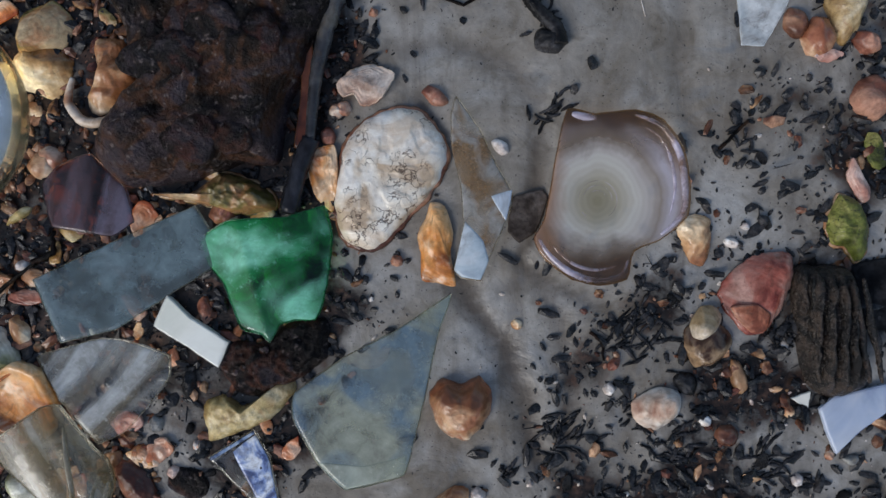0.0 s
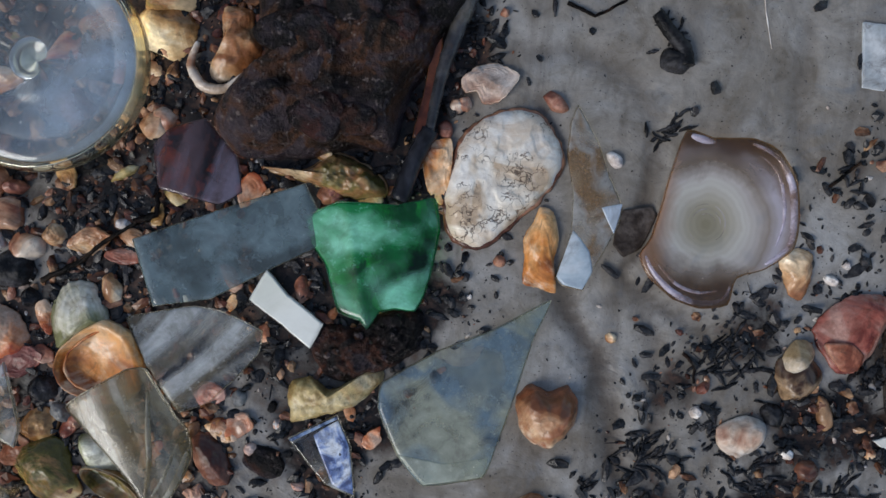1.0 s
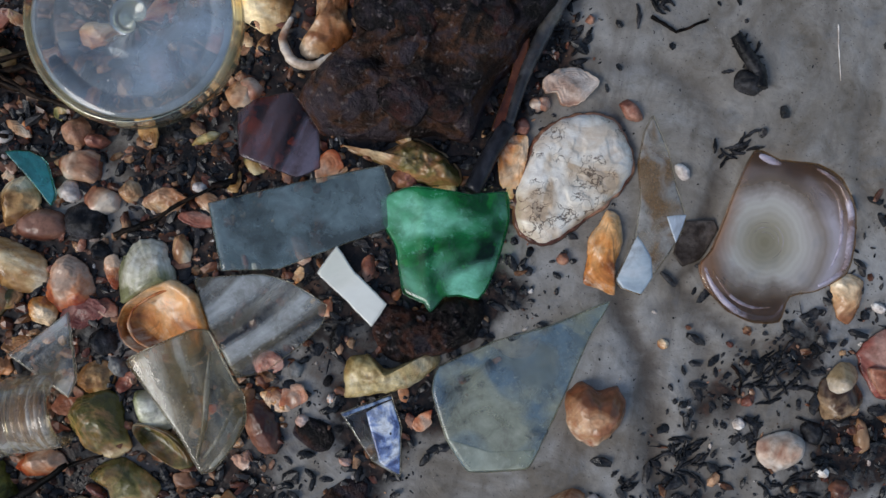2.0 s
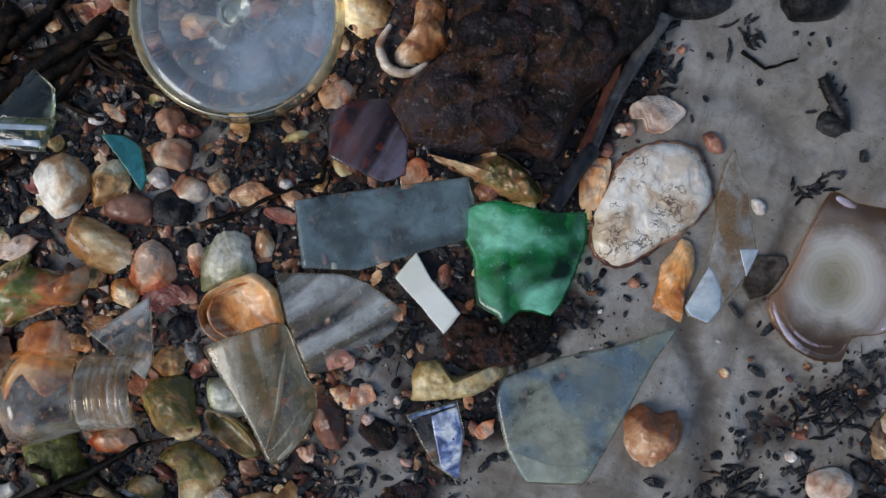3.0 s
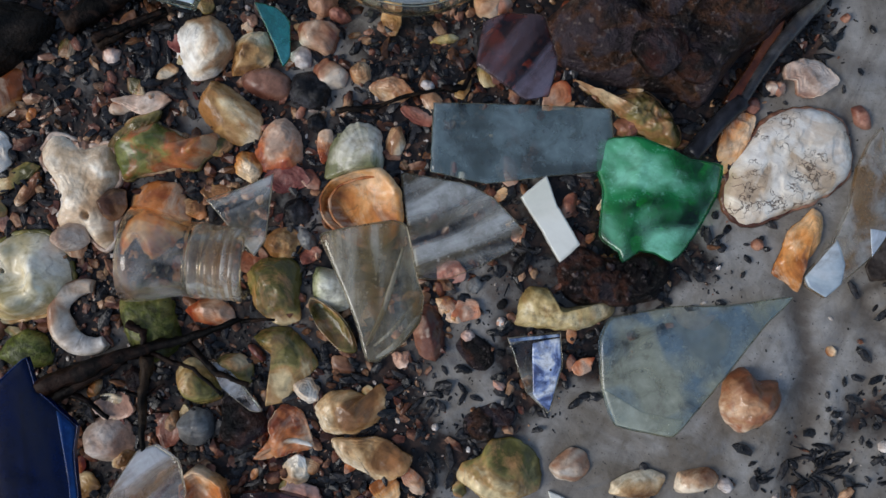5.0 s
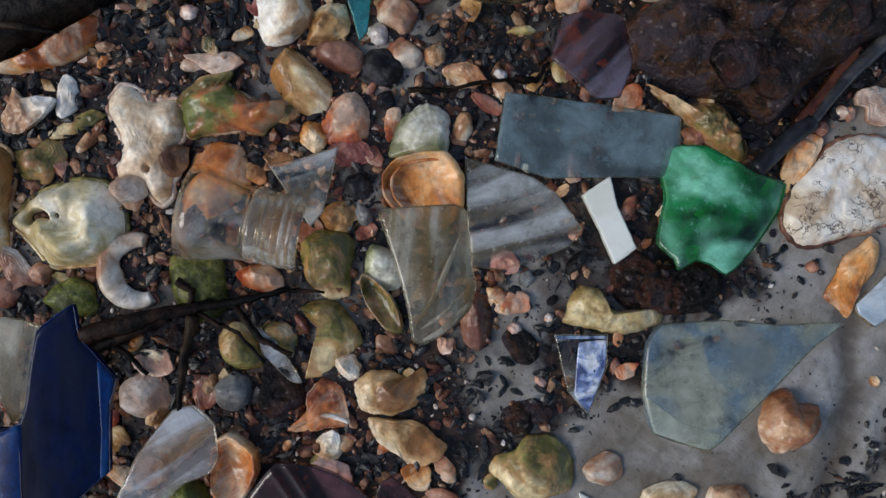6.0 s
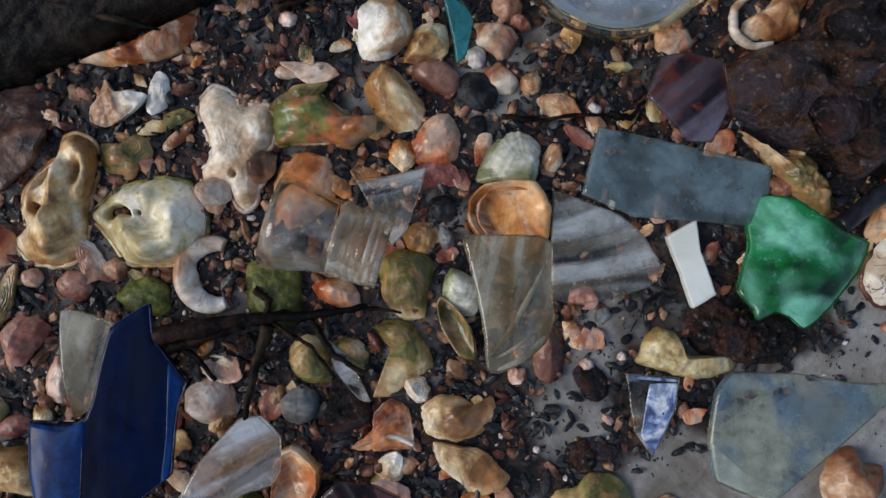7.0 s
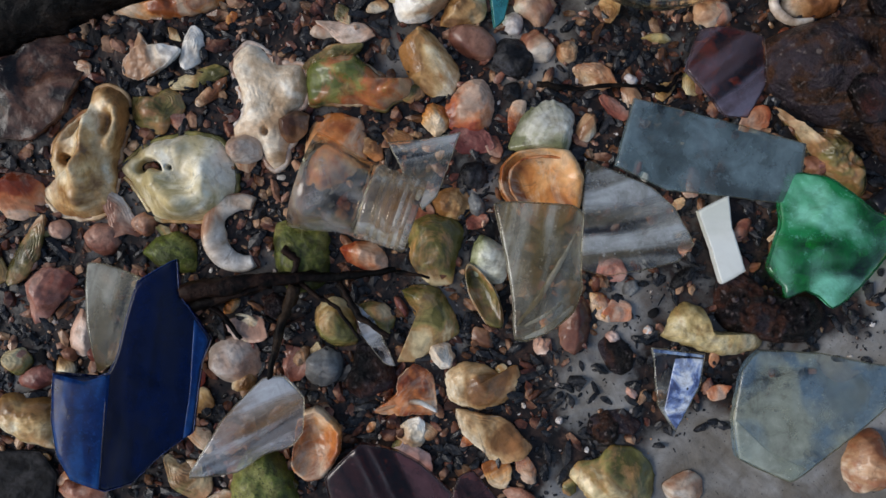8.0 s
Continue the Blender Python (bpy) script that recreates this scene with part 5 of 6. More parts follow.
shell("brown_mussel", 103.9, -47.9, 18.1, 18.5, 70, 9, "dome", MUSSEL, "brown mussel shell with pale worn lines", 54)
shell("cream_cap", 103.1, -39.1, 14.7, 10.7, 50, 12, "dome", SHELL_CREAM, "cream worn shell cap on a mussel", 55, lift=1)
shell("clam_shell", 84.2, -73.6, 20.3, 14.9, -153, 8, "dome", SHELL_PALE, "small round cream clam shell", 56)
pebble("pebble", 148.2, 76.1, 15.6, 13.3, -85, 8, STONE_TAN, "orange wet pebble among the gravel", 57)
pebble("pebble", 138.7, 81.4, 12.7, 9.4, -74, 6, STONE_BROWN, "brown wet pebble among the gravel", 58)
lump("driftwood_piece", 158.6, 86.7, [(-5.0, -8.2), (-0.4, -14.9), (6.1, -6.0), (8.1, 9.5), (-8.6, 9.6)], 8, DRIFTWOOD, "smooth brown driftwood end", "driftwood", 59, rough=0.15)
pebble("pebble", 167.5, 74.0, 12.1, 10.1, -33, 7, STONE_RED, "brick-red rounded pebble among the gravel", 60)
shell("shell_fragment", 151.3, 68.3, 10.8, 4.5, 5, 3, "flake", SHELL_PINK, "thin pale pink shell flake", 61)
pebble("pebble", 170.0, 51.5, 15.7, 17.8, 8, 9, STONE_RED, "red-brown rounded brick pebble", 62)
shell("leaf_fragment", 171.1, 30.5, 15.5, 7.2, -83, 2.5, "flake", ALGAE, "yellow-green leaf scrap on gravel", 63)
shell("shell_fragment", 164.7, 17.9, 16.4, 6.4, -67, 4, "flake", SHELL_PINK, "pink shell flake on gravel", 64)
pebble("pebble", 20.8, 32.1, 8.1, 5.0, -38, 4, STONE_WHITE, "small smooth white pebble", 65)
pebble("pebble", 119.6, -0.1, 3.9, 3.2, -21, 3, STONE_WHITE, "tiny white pebble among the gravel", 66)
pebble("pebble", 114.2, -6.7, 6.1, 4.1, -22, 3, STONE_WHITE, "tiny white shell chip", 67)
pebble("pebble", 103.9, -79.0, 5.5, 5.0, -5, 4, STONE_WHITE, "tiny pink-white pebble among the gravel", 68)
pebble("pebble", 142.4, -103.5, 5.7, 5.5, -2, 4, STONE_WHITE, "tiny pink-white pebble among the gravel", 69)
pebble("pebble", 155.6, -93.5, 3.8, 4.1, -25, 3, STONE_TAN, "tiny tan pebble among the gravel", 70)
pebble("pebble", 65.2, -66.2, 5.1, 5.0, -10, 4, STONE_WHITE, "tiny cream pebble among the gravel", 71)
pebble("pebble", 138.1, -75.3, 5.1, 5.5, -27, 4, STONE_TAN, "tiny tan pebble among the gravel", 72)
pebble("pebble", 27.7, -40.1, 4.9, 4.1, -22, 3, STONE_TAN, "tiny tan pebble among the gravel", 73)
pebble("pebble", 112.8, -85.2, 10.3, 8.7, 4, 5, STONE_BROWN, "small brown shell-like pebble", 74)
pebble("pebble", 67.1, -55.8, 4.1, 6.0, -34, 4, STONE_RED, "small red-brown pebble among the gravel", 75)
pebble("pebble", -42.8, 47.4, 7.0, 5.9, 13, 5, STONE_TAN, "small tan pebble among the gravel", 76)
pebble("pebble", -48.9, 36.4, 6.1, 7.3, -0, 5, STONE_RED, "small salmon pebble among the gravel", 77)
pebble("pebble", -5.5, 52.6, 10.9, 6.3, -34, 4, STONE_RED, "pink-orange shell-like pebble among the gravel", 78)
pebble("coal_lump", 40.6, 74.8, 13.5, 10.8, -5, 7, COAL, "shiny black coal lump", 79, category='coal', lumpy=0.2)
pebble("pebble", -21.2, -14.0, 5.0, 5.0, 0, 4, STONE_RED, "small red pebble among the gravel", 80)
pebble("pebble", -91.0, 5.5, 8.4, 7.7, -5, 6, STONE_RED, "orange pebble beside green glass", 81)
pebble("pebble", -124.8, -94.3, 12.4, 7.8, -34, 4, SHELL_ORANGE, "orange flake of shell", 82)
pebble("pebble", -102.9, -89.7, 4.3, 4.1, -32, 3, STONE_WHITE, "tiny cream chip among the gravel", 83)
pebble("pebble", 117.6, -61.5, 14.4, 6.0, -73, 4, STONE_BROWN, "dark red-brown bark chip", 84)
pebble("coal_lump", 96.0, -63.7, 10.2, 9.1, -27, 5, COAL, "black coal lump among the gravel", 85, category='coal', lumpy=0.2)
pebble("pebble", 96.2, 18.3, 4.8, 3.2, -70, 4, SHELL_PINK, "pale shell edge chip", 86)
pebble("pebble", 164.8, -95.3, 8.0, 4.6, -5, 3, STONE_GREY, "small grey pebble among the gravel", 87)
shell("oyster_shell", -163.3, 78.8, 25.4, 19.2, 32, 9, "dome", SHELL_GREEN, "tan wet oyster shell beside iron lump", 88)
shell("oyster_shell", -165.2, 63.2, 26.3, 18.4, -20, 9, "horn", SHELL_TAN, "whitish knobbly shell among the gravel", 89)
shell("curled_shell", -135.9, 60.1, 20.5, 30.5, 0, 10, "horn", SHELL_TAN, "curled brown oyster shell with white lip", 90, corners=[(-5.6, 0.9), (-9.8, -11.4), (-5.4, -15.7), (2.4, -12.1), (8.3, -6.3), (10.7, -0.3), (6.9, 5.3), (5.2, 14.7), (-6.8, 14.7)], hinge_at=(-0.0, 7.9), lips=[([(-14.2, -0.9), (-16.2, -10.3), (-10.4, -18.0), (-1.8, -18.0), (4.6, -11.7)], 4.2)])
pebble("pebble", -161.6, 27.4, 10.8, 10.3, 57, 6, STONE_TAN, "ochre pebble beside bottle base", 91)
pebble("pebble", -197.9, 29.5, 13.2, 9.7, 56, 5, STONE_RED, "salmon pebble seen through bottle glass", 92)
pebble("pebble", -226.9, 35.6, 11.9, 13.7, 2, 5, SHELL_ORANGE, "orange shell seen through bottle glass", 93)
shell("oyster_shell", -260.8, -42.1, 24.5, 27.0, 0, 12, "dome", SHELL_PALE, "round white oyster shell, chalky", 94, corners=[(-7.6, -9.2), (1.6, -14.4), (9.5, -7.7), (12.1, 4.4), (5.9, 11.5), (-3.2, 12.6), (-10.8, 6.6), (-12.4, -1.2)], hinge_at=(6.4, 2.5))
shell("oyster_shell", -243.0, -35.7, 20.1, 15.2, -96, 8, "horn", SHELL_TAN, "ridged tan oyster shell", 95)
pebble("pebble", -221.8, -17.4, 17.8, 14.1, -9, 8, STONE_TAN, "flat cream-tan pebble among the gravel", 96)
pebble("pebble", -232.4, -43.8, 22.1, 12.8, 15, 8, STONE_BROWN, "smooth red-brown pebble among the gravel", 97)
pebble("pebble", -224.3, -28.3, 9.5, 8.7, 32, 6, STONE_WHITE, "small cream pebble among the gravel", 98)
pebble("pebble", -210.8, -29.5, 14.3, 13.3, -16, 7, STONE_TAN, "dull tan pebble among the gravel", 99)
pebble("pebble", -200.1, -23.5, 8.6, 9.2, 34, 7, SHELL_TAN, "small round ringed snail shell", 100)
pebble("pebble", -226.5, -4.4, 12.6, 11.4, 13, 8, STONE_RED, "brick-red pebble lying among the gravel", 101)
pebble("pebble", -218.2, -5.9, 9.4, 6.8, 4, 8, STONE_RED, "small red pebble among the gravel", 102)
pebble("coal_lump", -215.5, -38.9, 17.6, 16.6, 50, 9, COAL, "matt black coal lump", 103)
pebble("pebble", -207.3, -49.6, 7.8, 8.3, 18, 6, COAL, "round black pebble among the gravel", 104)
pebble("pebble", -173.5, -16.1, 6.4, 6.0, 28, 5, STONE_WHITE, "rough white pebble among the gravel", 105)
pebble("pebble", -144.1, -42.4, 4.7, 3.3, -2, 4, STONE_WHITE, "tiny white pebble on glass", 106)
pebble("pebble", -255.0, -12.2, 8.6, 5.0, 26, 4, STONE_WHITE, "white shell chip among the gravel", 107)
pebble("pebble", -293.4, -61.6, 7.8, 7.2, 1, 4, SHELL_PINK, "pinkish shell chip among the gravel", 108)
pebble("pebble", -198.4, -85.2, 11.6, 10.6, 12, 7, COAL, "pitted black cinder among the gravel", 109)
pebble("pebble", -165.3, 24.8, 11.8, 11.6, 29, 7, STONE_TAN, "yellow-tan pebble beside bottle base", 110)
pebble("pebble", -175.4, 4.2, 11.0, 4.2, 36, 4, DRIFTWOOD, "pale wood chip among the gravel", 111)
pebble("pebble", -92.4, 5.3, 10.2, 8.5, 25, 6, STONE_RED, "orange-brown pebble lying among the gravel", 112)
pebble("pebble", -45.5, 46.3, 6.6, 6.2, 32, 5, STONE_TAN, "small tan pebble among the gravel", 113)
pebble("pebble", -30.4, 85.8, 3.8, 3.8, 25, 4, STONE_RED, "tiny orange pebble among the gravel", 114)
pebble("pebble", -189.8, -94.3, 6.6, 10.5, -117, 5, STONE_GREY, "grey-green pebble lying among the gravel", 115)
pebble("pebble", -183.5, -98.1, 3.1, 3.7, 9, 4, SHELL_PINK, "tiny pink chip among the gravel", 116)
pebble("pebble", -132.4, -120.5, 5.3, 6.1, 30, 3, SHELL_PINK, "small pink shell chip", 117)
pebble("pebble", -92.4, -113.6, 5.8, 3.3, -7, 3, SHELL_PINK, "tiny peach shell chip", 118)
pebble("pebble", -107.1, -105.4, 18.1, 12.3, -14, 5, RUST, "dark rusty pebble among the gravel", 119)
pebble("pebble", -103.0, -90.0, 4.4, 4.3, 2, 3, SHELL_PINK, "tiny pale chip among the gravel", 120)
pebble("coal_lump", -106.2, -63.9, 5.3, 13.0, -9, 6, COAL, "black coal cube among the gravel", 121)
pebble("pebble", -119.9, -80.9, 6.4, 7.1, -4, 4, STONE_GREY, "small blue-grey pebble among the gravel", 122)
shell("mussel_shell", -239.9, -62.2, 28.6, 20.5, 0, 9, "dome", SHELL_TAN, "smooth orange-tan mussel shell", 123, corners=[(-7.4, -7.4), (1.2, -10.4), (10.2, -9.1), (15.0, -3.7), (12.5, 4.5), (4.8, 8.3), (-5.2, 10.1), (-13.1, 9.3), (-13.6, -2.5)], hinge_at=(-9.5, 4.8))
shell("tan_shell", -186.4, -24.5, 15.9, 12.0, 10, 6, "flake", SHELL_TAN, "tan leaf-like shell flake", 124)
shell("clam_shell", -187.7, -53.6, 24.4, 28.2, 0, 11, "dome", SHELL_SAGE, "sage-white clam shell, smooth", 125, corners=[(-5.9, -15.2), (3.2, -9.6), (13.2, -3.4), (10.8, 5.3), (4.5, 13.1), (-4.3, 12.2), (-9.5, 6.0), (-11.2, -2.6), (-8.2, -11.6)], hinge_at=(7.1, -0.5))
shell("shell_fragment", -175.0, -42.2, 12.8, 7.9, -77, 6, "dome", STONE_TAN, "orange shell beside clam", 126)
shell("orange_shell", -216.0, -65.8, 18.8, 23.5, 0, 8, "horn", SHELL_ORANGE, "folded orange oyster shell", 127, corners=[(-5.4, -11.1), (3.1, -10.3), (9.9, -6.2), (10.1, 1.4), (4.5, 9.8), (-3.7, 12.4), (-8.8, 6.2), (-8.7, -5.2)], hinge_at=(-1.2, 6.3))
shell("crinkled_shell", -224.0, -77.6, 12.0, 11.9, 1, 5, "horn", SHELL_ORANGE, "crinkled orange shell chip", 128)
shell("shell_strip", -271.4, -84.2, 22.9, 7.8, 59, 6, "flake", SHELL_GREEN, "olive curved shell strip", 129)
shell("shell_fragment", -272.7, -73.1, 22.2, 9.1, 30, 5, "flake", SHELL_PINK, "pinkish worn shell flake", 130)
shell("brick_chip", -207.5, -75.5, 18.0, 10.7, 33, 3, "flake", STONE_RED, "flat orange-red brick flake under glass", 131)
shell("crinkled_shell", -197.9, -100.3, 16.5, 13.4, -8, 7, "horn", SHELL_TAN, "crinkled tan shell among the gravel", 132)
shell("oyster_shell", -192.1, -117.6, 27.8, 26.8, 0, 9, "horn", SHELL_GREEN, "ridged tan-green oyster shell", 133, corners=[(-3.2, -11.5), (8.6, -13.0), (13.9, -7.1), (8.7, 3.7), (5.2, 12.4), (-2.8, 13.8), (-11.4, 8.3), (-13.9, -0.0)], hinge_at=(-5.1, 6.0))
shell("oyster_shell", -172.3, -108.1, 19.0, 15.4, -30, 8, "dome", SHELL_SAGE, "pale green ridged oyster shell", 134)
shell("oyster_shell", -165.6, -120.5, 27.4, 9.4, -23, 6, "cup", SHELL_GREEN, "olive-edged hollow shell among the gravel", 135)
shell("brown_shell", -129.0, -106.3, 23.9, 13.7, -52, 7, "horn", STONE_BROWN, "dark brown wet bark-like shell", 136)
shell("shell_fragment", -125.5, -94.5, 11.7, 8.5, -28, 4, "flake", SHELL_ORANGE, "small peach shell chip", 137)
shell("brown_shell", -260.9, 17.0, 11.4, 10.3, 63, 6, "dome", SHELL_TAN, "tan shell among dark twigs", 138)
shell("tan_shell", -311.1, -144.1, 19.3, 20.4, 0, 8, "horn", SHELL_GREEN, "small green-tan oyster shell", 139, corners=[(-7.3, -7.5), (-1.1, -9.5), (7.4, -6.2), (6.9, -0.2), (8.2, 6.6), (3.1, 10.9), (-3.0, 8.8), (-6.2, 0.5), (-11.1, -2.0)], hinge_at=(0.6, 6.1))
shell("pale_shell", -326.2, -130.8, 17.0, 22.2, 0, 9, "flake", SHELL_PALE, "pale curved shell piece with broken lip", 140, corners=[(-6.4, 0.0), (-7.4, -6.4), (-4.8, -10.8), (1.9, -8.7), (5.6, -2.9), (7.9, 4.7), (7.6, 11.4), (1.9, 8.8), (-2.5, 4.6), (-9.1, 6.3)], hinge_at=(-4.2, 3.0))
shell("pale_shell", -316.0, -116.2, 16.8, 8.4, -63, 6, "flake", SHELL_PALE, "narrow pale shell piece", 141)
shell("olive_strip", -306.9, -124.8, 22.0, 6.2, 57, 4, "flake", SHELL_GREEN, "olive shell strip among the gravel", 142)
shell("tan_strip", -299.2, -124.9, 14.9, 4.9, 81, 4, "flake", SHELL_TAN, "narrow tan shell strip", 143)
shell("algae_shell", -332.8, -204.1, 19.3, 18.4, 4, 9, "dome", SHELL_ORANGE, "orange shell with green rim", 144)
shell("leaf_shell", -315.8, -218.7, 27.2, 9.3, -78, 6, "flake", SHELL_GREEN, "long green-tan shell blade", 145)
shell("white_shell", -297.6, -185.6, 20.7, 11.5, -35, 5, "flake", SHELL_PALE, "white shell fragment among the gravel", 146)
shell("brown_shell", -266.1, -115.5, 11.3, 13.2, 10, 7, "dome", STONE_BROWN, "brown shell beside bleached slab", 147, lift=3)
shell("scallop", -247.5, -113.0, 31.0, 23.0, 106, 10, "dome", SHELL_ORANGE, "orange ribbed oyster shell under bottle neck", 148)
lump("algae_stone", -232.3, -153.1, [(-5.6, -10.3), (6.5, -15.2), (14.7, -2.6), (1.7, 15.1), (-7.1, 12.0), (-15.6, 3.1)], 8, ALGAE, "moss-green algae-covered flat stone", "stone", 149, rough=0.15, size=9.0)
pebble("algae_stone", -271.8, -184.1, 21.0, 16.4, 30, 8, ALGAE, "olive algae-covered pebble among the gravel", 150)
shell("red_shell", -299.9, -226.2, 15.9, 23.8, 0, 8, "horn", SHELL_RED, "red-orange folded shell among the gravel", 151, corners=[(-2.8, -8.8), (3.9, -13.1), (6.5, -7.6), (6.6, 1.0), (6.9, 10.2), (-0.4, 10.7), (-7.3, 6.5), (-9.1, -2.5)], hinge_at=(-2.9, 1.5))
shell("pink_shell", -279.5, -230.8, 20.2, 10.2, -58, 6, "horn", SHELL_PINK, "pinkish crumpled shell among the gravel", 152)
shell("olive_pebble", -292.9, -255.5, 11.0, 10.0, 27, 7, "dome", SHELL_GREEN, "yellow-olive shell lying among the gravel", 153)
shell("round_shell", -226.7, -202.6, 20.3, 18.5, 51, 10, "dome", BONE, "round pale scarred oyster shell", 154)
shell("pink_barnacle", -229.4, -189.5, 15.7, 11.1, 30, 6, "flake", SHELL_PINK, "pale pink broken barnacle shell", 155)
shell("ridged_shell", -204.2, -166.3, 15.9, 20.5, 63, 9, "dome", SHELL_GREEN, "ridged green-gold oyster shell", 156)
shell("green_shell", -192.9, -153.9, 16.0, 11.2, -1, 7, "dome", SHELL_GREEN, "gold-green shell under glass splinter", 157)
pebble("pebble", -197.1, -182.9, 14.9, 16.9, 16, 9, STONE_GREY, "blue-grey flat pebble among the gravel", 158)
pebble("rusty_lump", -182.2, -172.5, 19.3, 19.6, 48, 9, RUST, "crusty rust-brown iron lump", 159, lumpy=0.25)
shell("orange_shell", -162.6, -169.5, 20.8, 25.2, 0, 9, "flake", SHELL_ORANGE, "broken orange shell with pale edge", 160, corners=[(0.2, -10.8), (5.7, -5.0), (12.3, 0.5), (2.4, 10.6), (-6.7, 10.4), (-8.5, 1.9), (-5.2, -4.1), (-7.6, -14.6)], hinge_at=(-1.9, 5.5), lips=[([(-6.9, -13.5), (-2.2, -6.0), (3.6, -0.6), (11.5, 1.0)], 2.4)])
shell("oyster_shell", -175.7, -141.9, 29.1, 33.5, 0, 9, "horn", SHELL_GREEN, "long tan-green oyster shell", 161, corners=[(-8.0, -1.1), (1.7, -7.8), (0.2, -21.0), (6.8, -15.9), (8.5, -7.3), (12.7, 3.3), (7.0, 7.9), (-4.4, 12.4), (-12.8, 8.6), (-16.4, 2.3)], hinge_at=(-7.7, 5.0))
shell("white_shell", -163.0, -149.8, 12.1, 9.5, -10, 6, "horn", BONE, "small crinkled white shell", 162)
shell("oyster_shell", -142.9, -149.6, 26.4, 28.4, 0, 10, "horn", SHELL_TAN, "wavy-rimmed tan oyster shell", 163, corners=[(-5.6, -12.8), (5.9, -8.3), (12.1, 0.3), (11.9, 10.3), (6.1, 15.6), (2.6, 8.5), (-4.0, 7.6), (-11.8, 2.9), (-14.3, -5.5)], hinge_at=(-5.5, -5.5))
shell("flat_shell", -126.3, -162.6, 33.3, 17.1, 0, 8, "flake", SHELL_TAN, "flat tan shell with pale centre", 164, corners=[(-10.6, -6.9), (-1.0, -7.2), (8.7, -8.4), (14.7, 1.3), (14.1, 6.7), (-0.7, 8.7), (-10.1, 4.1), (-18.6, -0.5)], hinge_at=(-8.9, -0.1))
shell("oyster_shell", -75.5, -145.2, 33.5, 29.3, 0, 13, "horn", SHELL_GREEN, "slick folded tan-brown oyster shell", 165, corners=[(-7.0, -12.6), (1.0, -14.4), (17.2, -0.9), (12.0, 11.0), (1.4, 14.9), (-9.2, 10.9), (-11.6, 1.2), (-16.3, -3.9), (-15.8, -10.7)], hinge_at=(-0.1, -10.4))
shell("clam_shell", -51.1, -131.1, 15.8, 12.8, 40, 7, "dome", SHELL_PALE, "small pale clam shell in mud", 166)
shell("orange_shell", -180.5, -208.0, 22.1, 25.9, 0, 9, "cup", SHELL_ORANGE, "orange and white hollow shell", 167, corners=[(-2.4, -12.0), (5.3, -13.7), (10.2, -8.4), (9.6, 3.2), (4.3, 10.5), (-5.3, 12.2), (-9.9, 10.8), (-11.8, 3.6)], hinge_at=(-4.8, 1.9))
lump("algae_stone", -187.0, -234.3, [(-2.1, -16.5), (17.2, -1.4), (8.7, 9.3), (-3.6, 14.0), (-13.0, 8.0), (-13.4, -2.3)], 9, ALGAE, "dark green algae-covered stone", "stone", 168, rough=0.15, size=8.0)
shell("olive_shell", -211.5, -251.4, 22.4, 12.1, 1, 6, "flake", SHELL_GREEN, "olive-cream shell edge among the gravel", 169)
shell("tan_shell", -153.0, -181.2, 13.2, 10.4, -82, 5, "flake", SHELL_PALE, "small tan shell flake", 170)
shell("pink_shell", -146.7, -189.0, 20.3, 9.1, 11, 6, "flake", SHELL_PINK, "pinkish shell by brown glass", 171)
shell("shell_fragment", -124.9, -94.2, 11.3, 7.8, -27, 4, "flake", SHELL_ORANGE, "small peach flake among the gravel", 172)
shell("tan_chip", -133.8, -122.3, 7.3, 5.1, -23, 3, "flake", SHELL_PINK, "small pink chip among the gravel", 173)
pebble("rusty_lump", -91.1, -128.7, 20.8, 11.5, 41, 5, RUST, "flat rusty fragment in mud", 174, lumpy=0.3)
shell("crinkled_shell", -211.4, -137.9, 18.1, 11.6, 17, 6, "horn", SHELL_ORANGE, "crinkled orange shell under bottle neck", 175)
shell("bark_flake", -352.5, -165.4, 40, 54, 0, 12, "flake", BARK_BROWN, "crumpled wet brown bark flake under timber", 176, corners=[(-0.9, -25.7), (11.5, -17.0), (14.2, -2.2), (8.1, 19.7), (0.3, 28.3), (-11.8, 11.1), (-15.6, -6.7)])
pebble("pebble", -287.7, -182.6, 10.3, 8.7, 33, 6, STONE_RED, "salmon-pink pebble lying among the gravel", 177)
pebble("pebble", -296.9, -197.1, 14.2, 13.1, 34, 6, STONE_RED, "flat dusky red pebble", 178)
pebble("pebble", -312.2, -204.9, 9.1, 7.8, 35, 5, SHELL_PINK, "pink pebble lying among the gravel", 179)
pebble("pebble", -227.5, -175.7, 11.1, 10.2, 33, 7, RUST, "dark red-brown pebble among the gravel", 180)
pebble("pebble", -279.5, -77.6, 14.4, 6.6, 44, 5, STONE_TAN, "tan-pink pebble lying among the gravel", 181)
pebble("pebble", -270.5, -70.8, 7.6, 6.2, 22, 4, SHELL_PALE, "pale shell chip among the gravel", 182)
pebble("pebble", -112.9, -100.7, 5.9, 5.5, 50, 4, SHELL_PINK, "small white-pink chip among the gravel", 183)
pebble("pebble", -92.3, -114.3, 5.3, 3.0, -13, 3, SHELL_PINK, "tiny peach chip among the gravel", 184)
pebble("pebble", -108.5, -141.1, 3.1, 3.0, 25, 3, STONE_WHITE, "tiny white pebble among the gravel", 185)
pebble("pebble", -278.6, -240.7, 6.6, 6.5, 29, 6, STONE_RED, "small orange pebble among the gravel", 186)
pebble("pebble", -292.7, -254.2, 7.4, 8.8, -26, 5, STONE_RED, "orange-red chip lying among the gravel", 187)
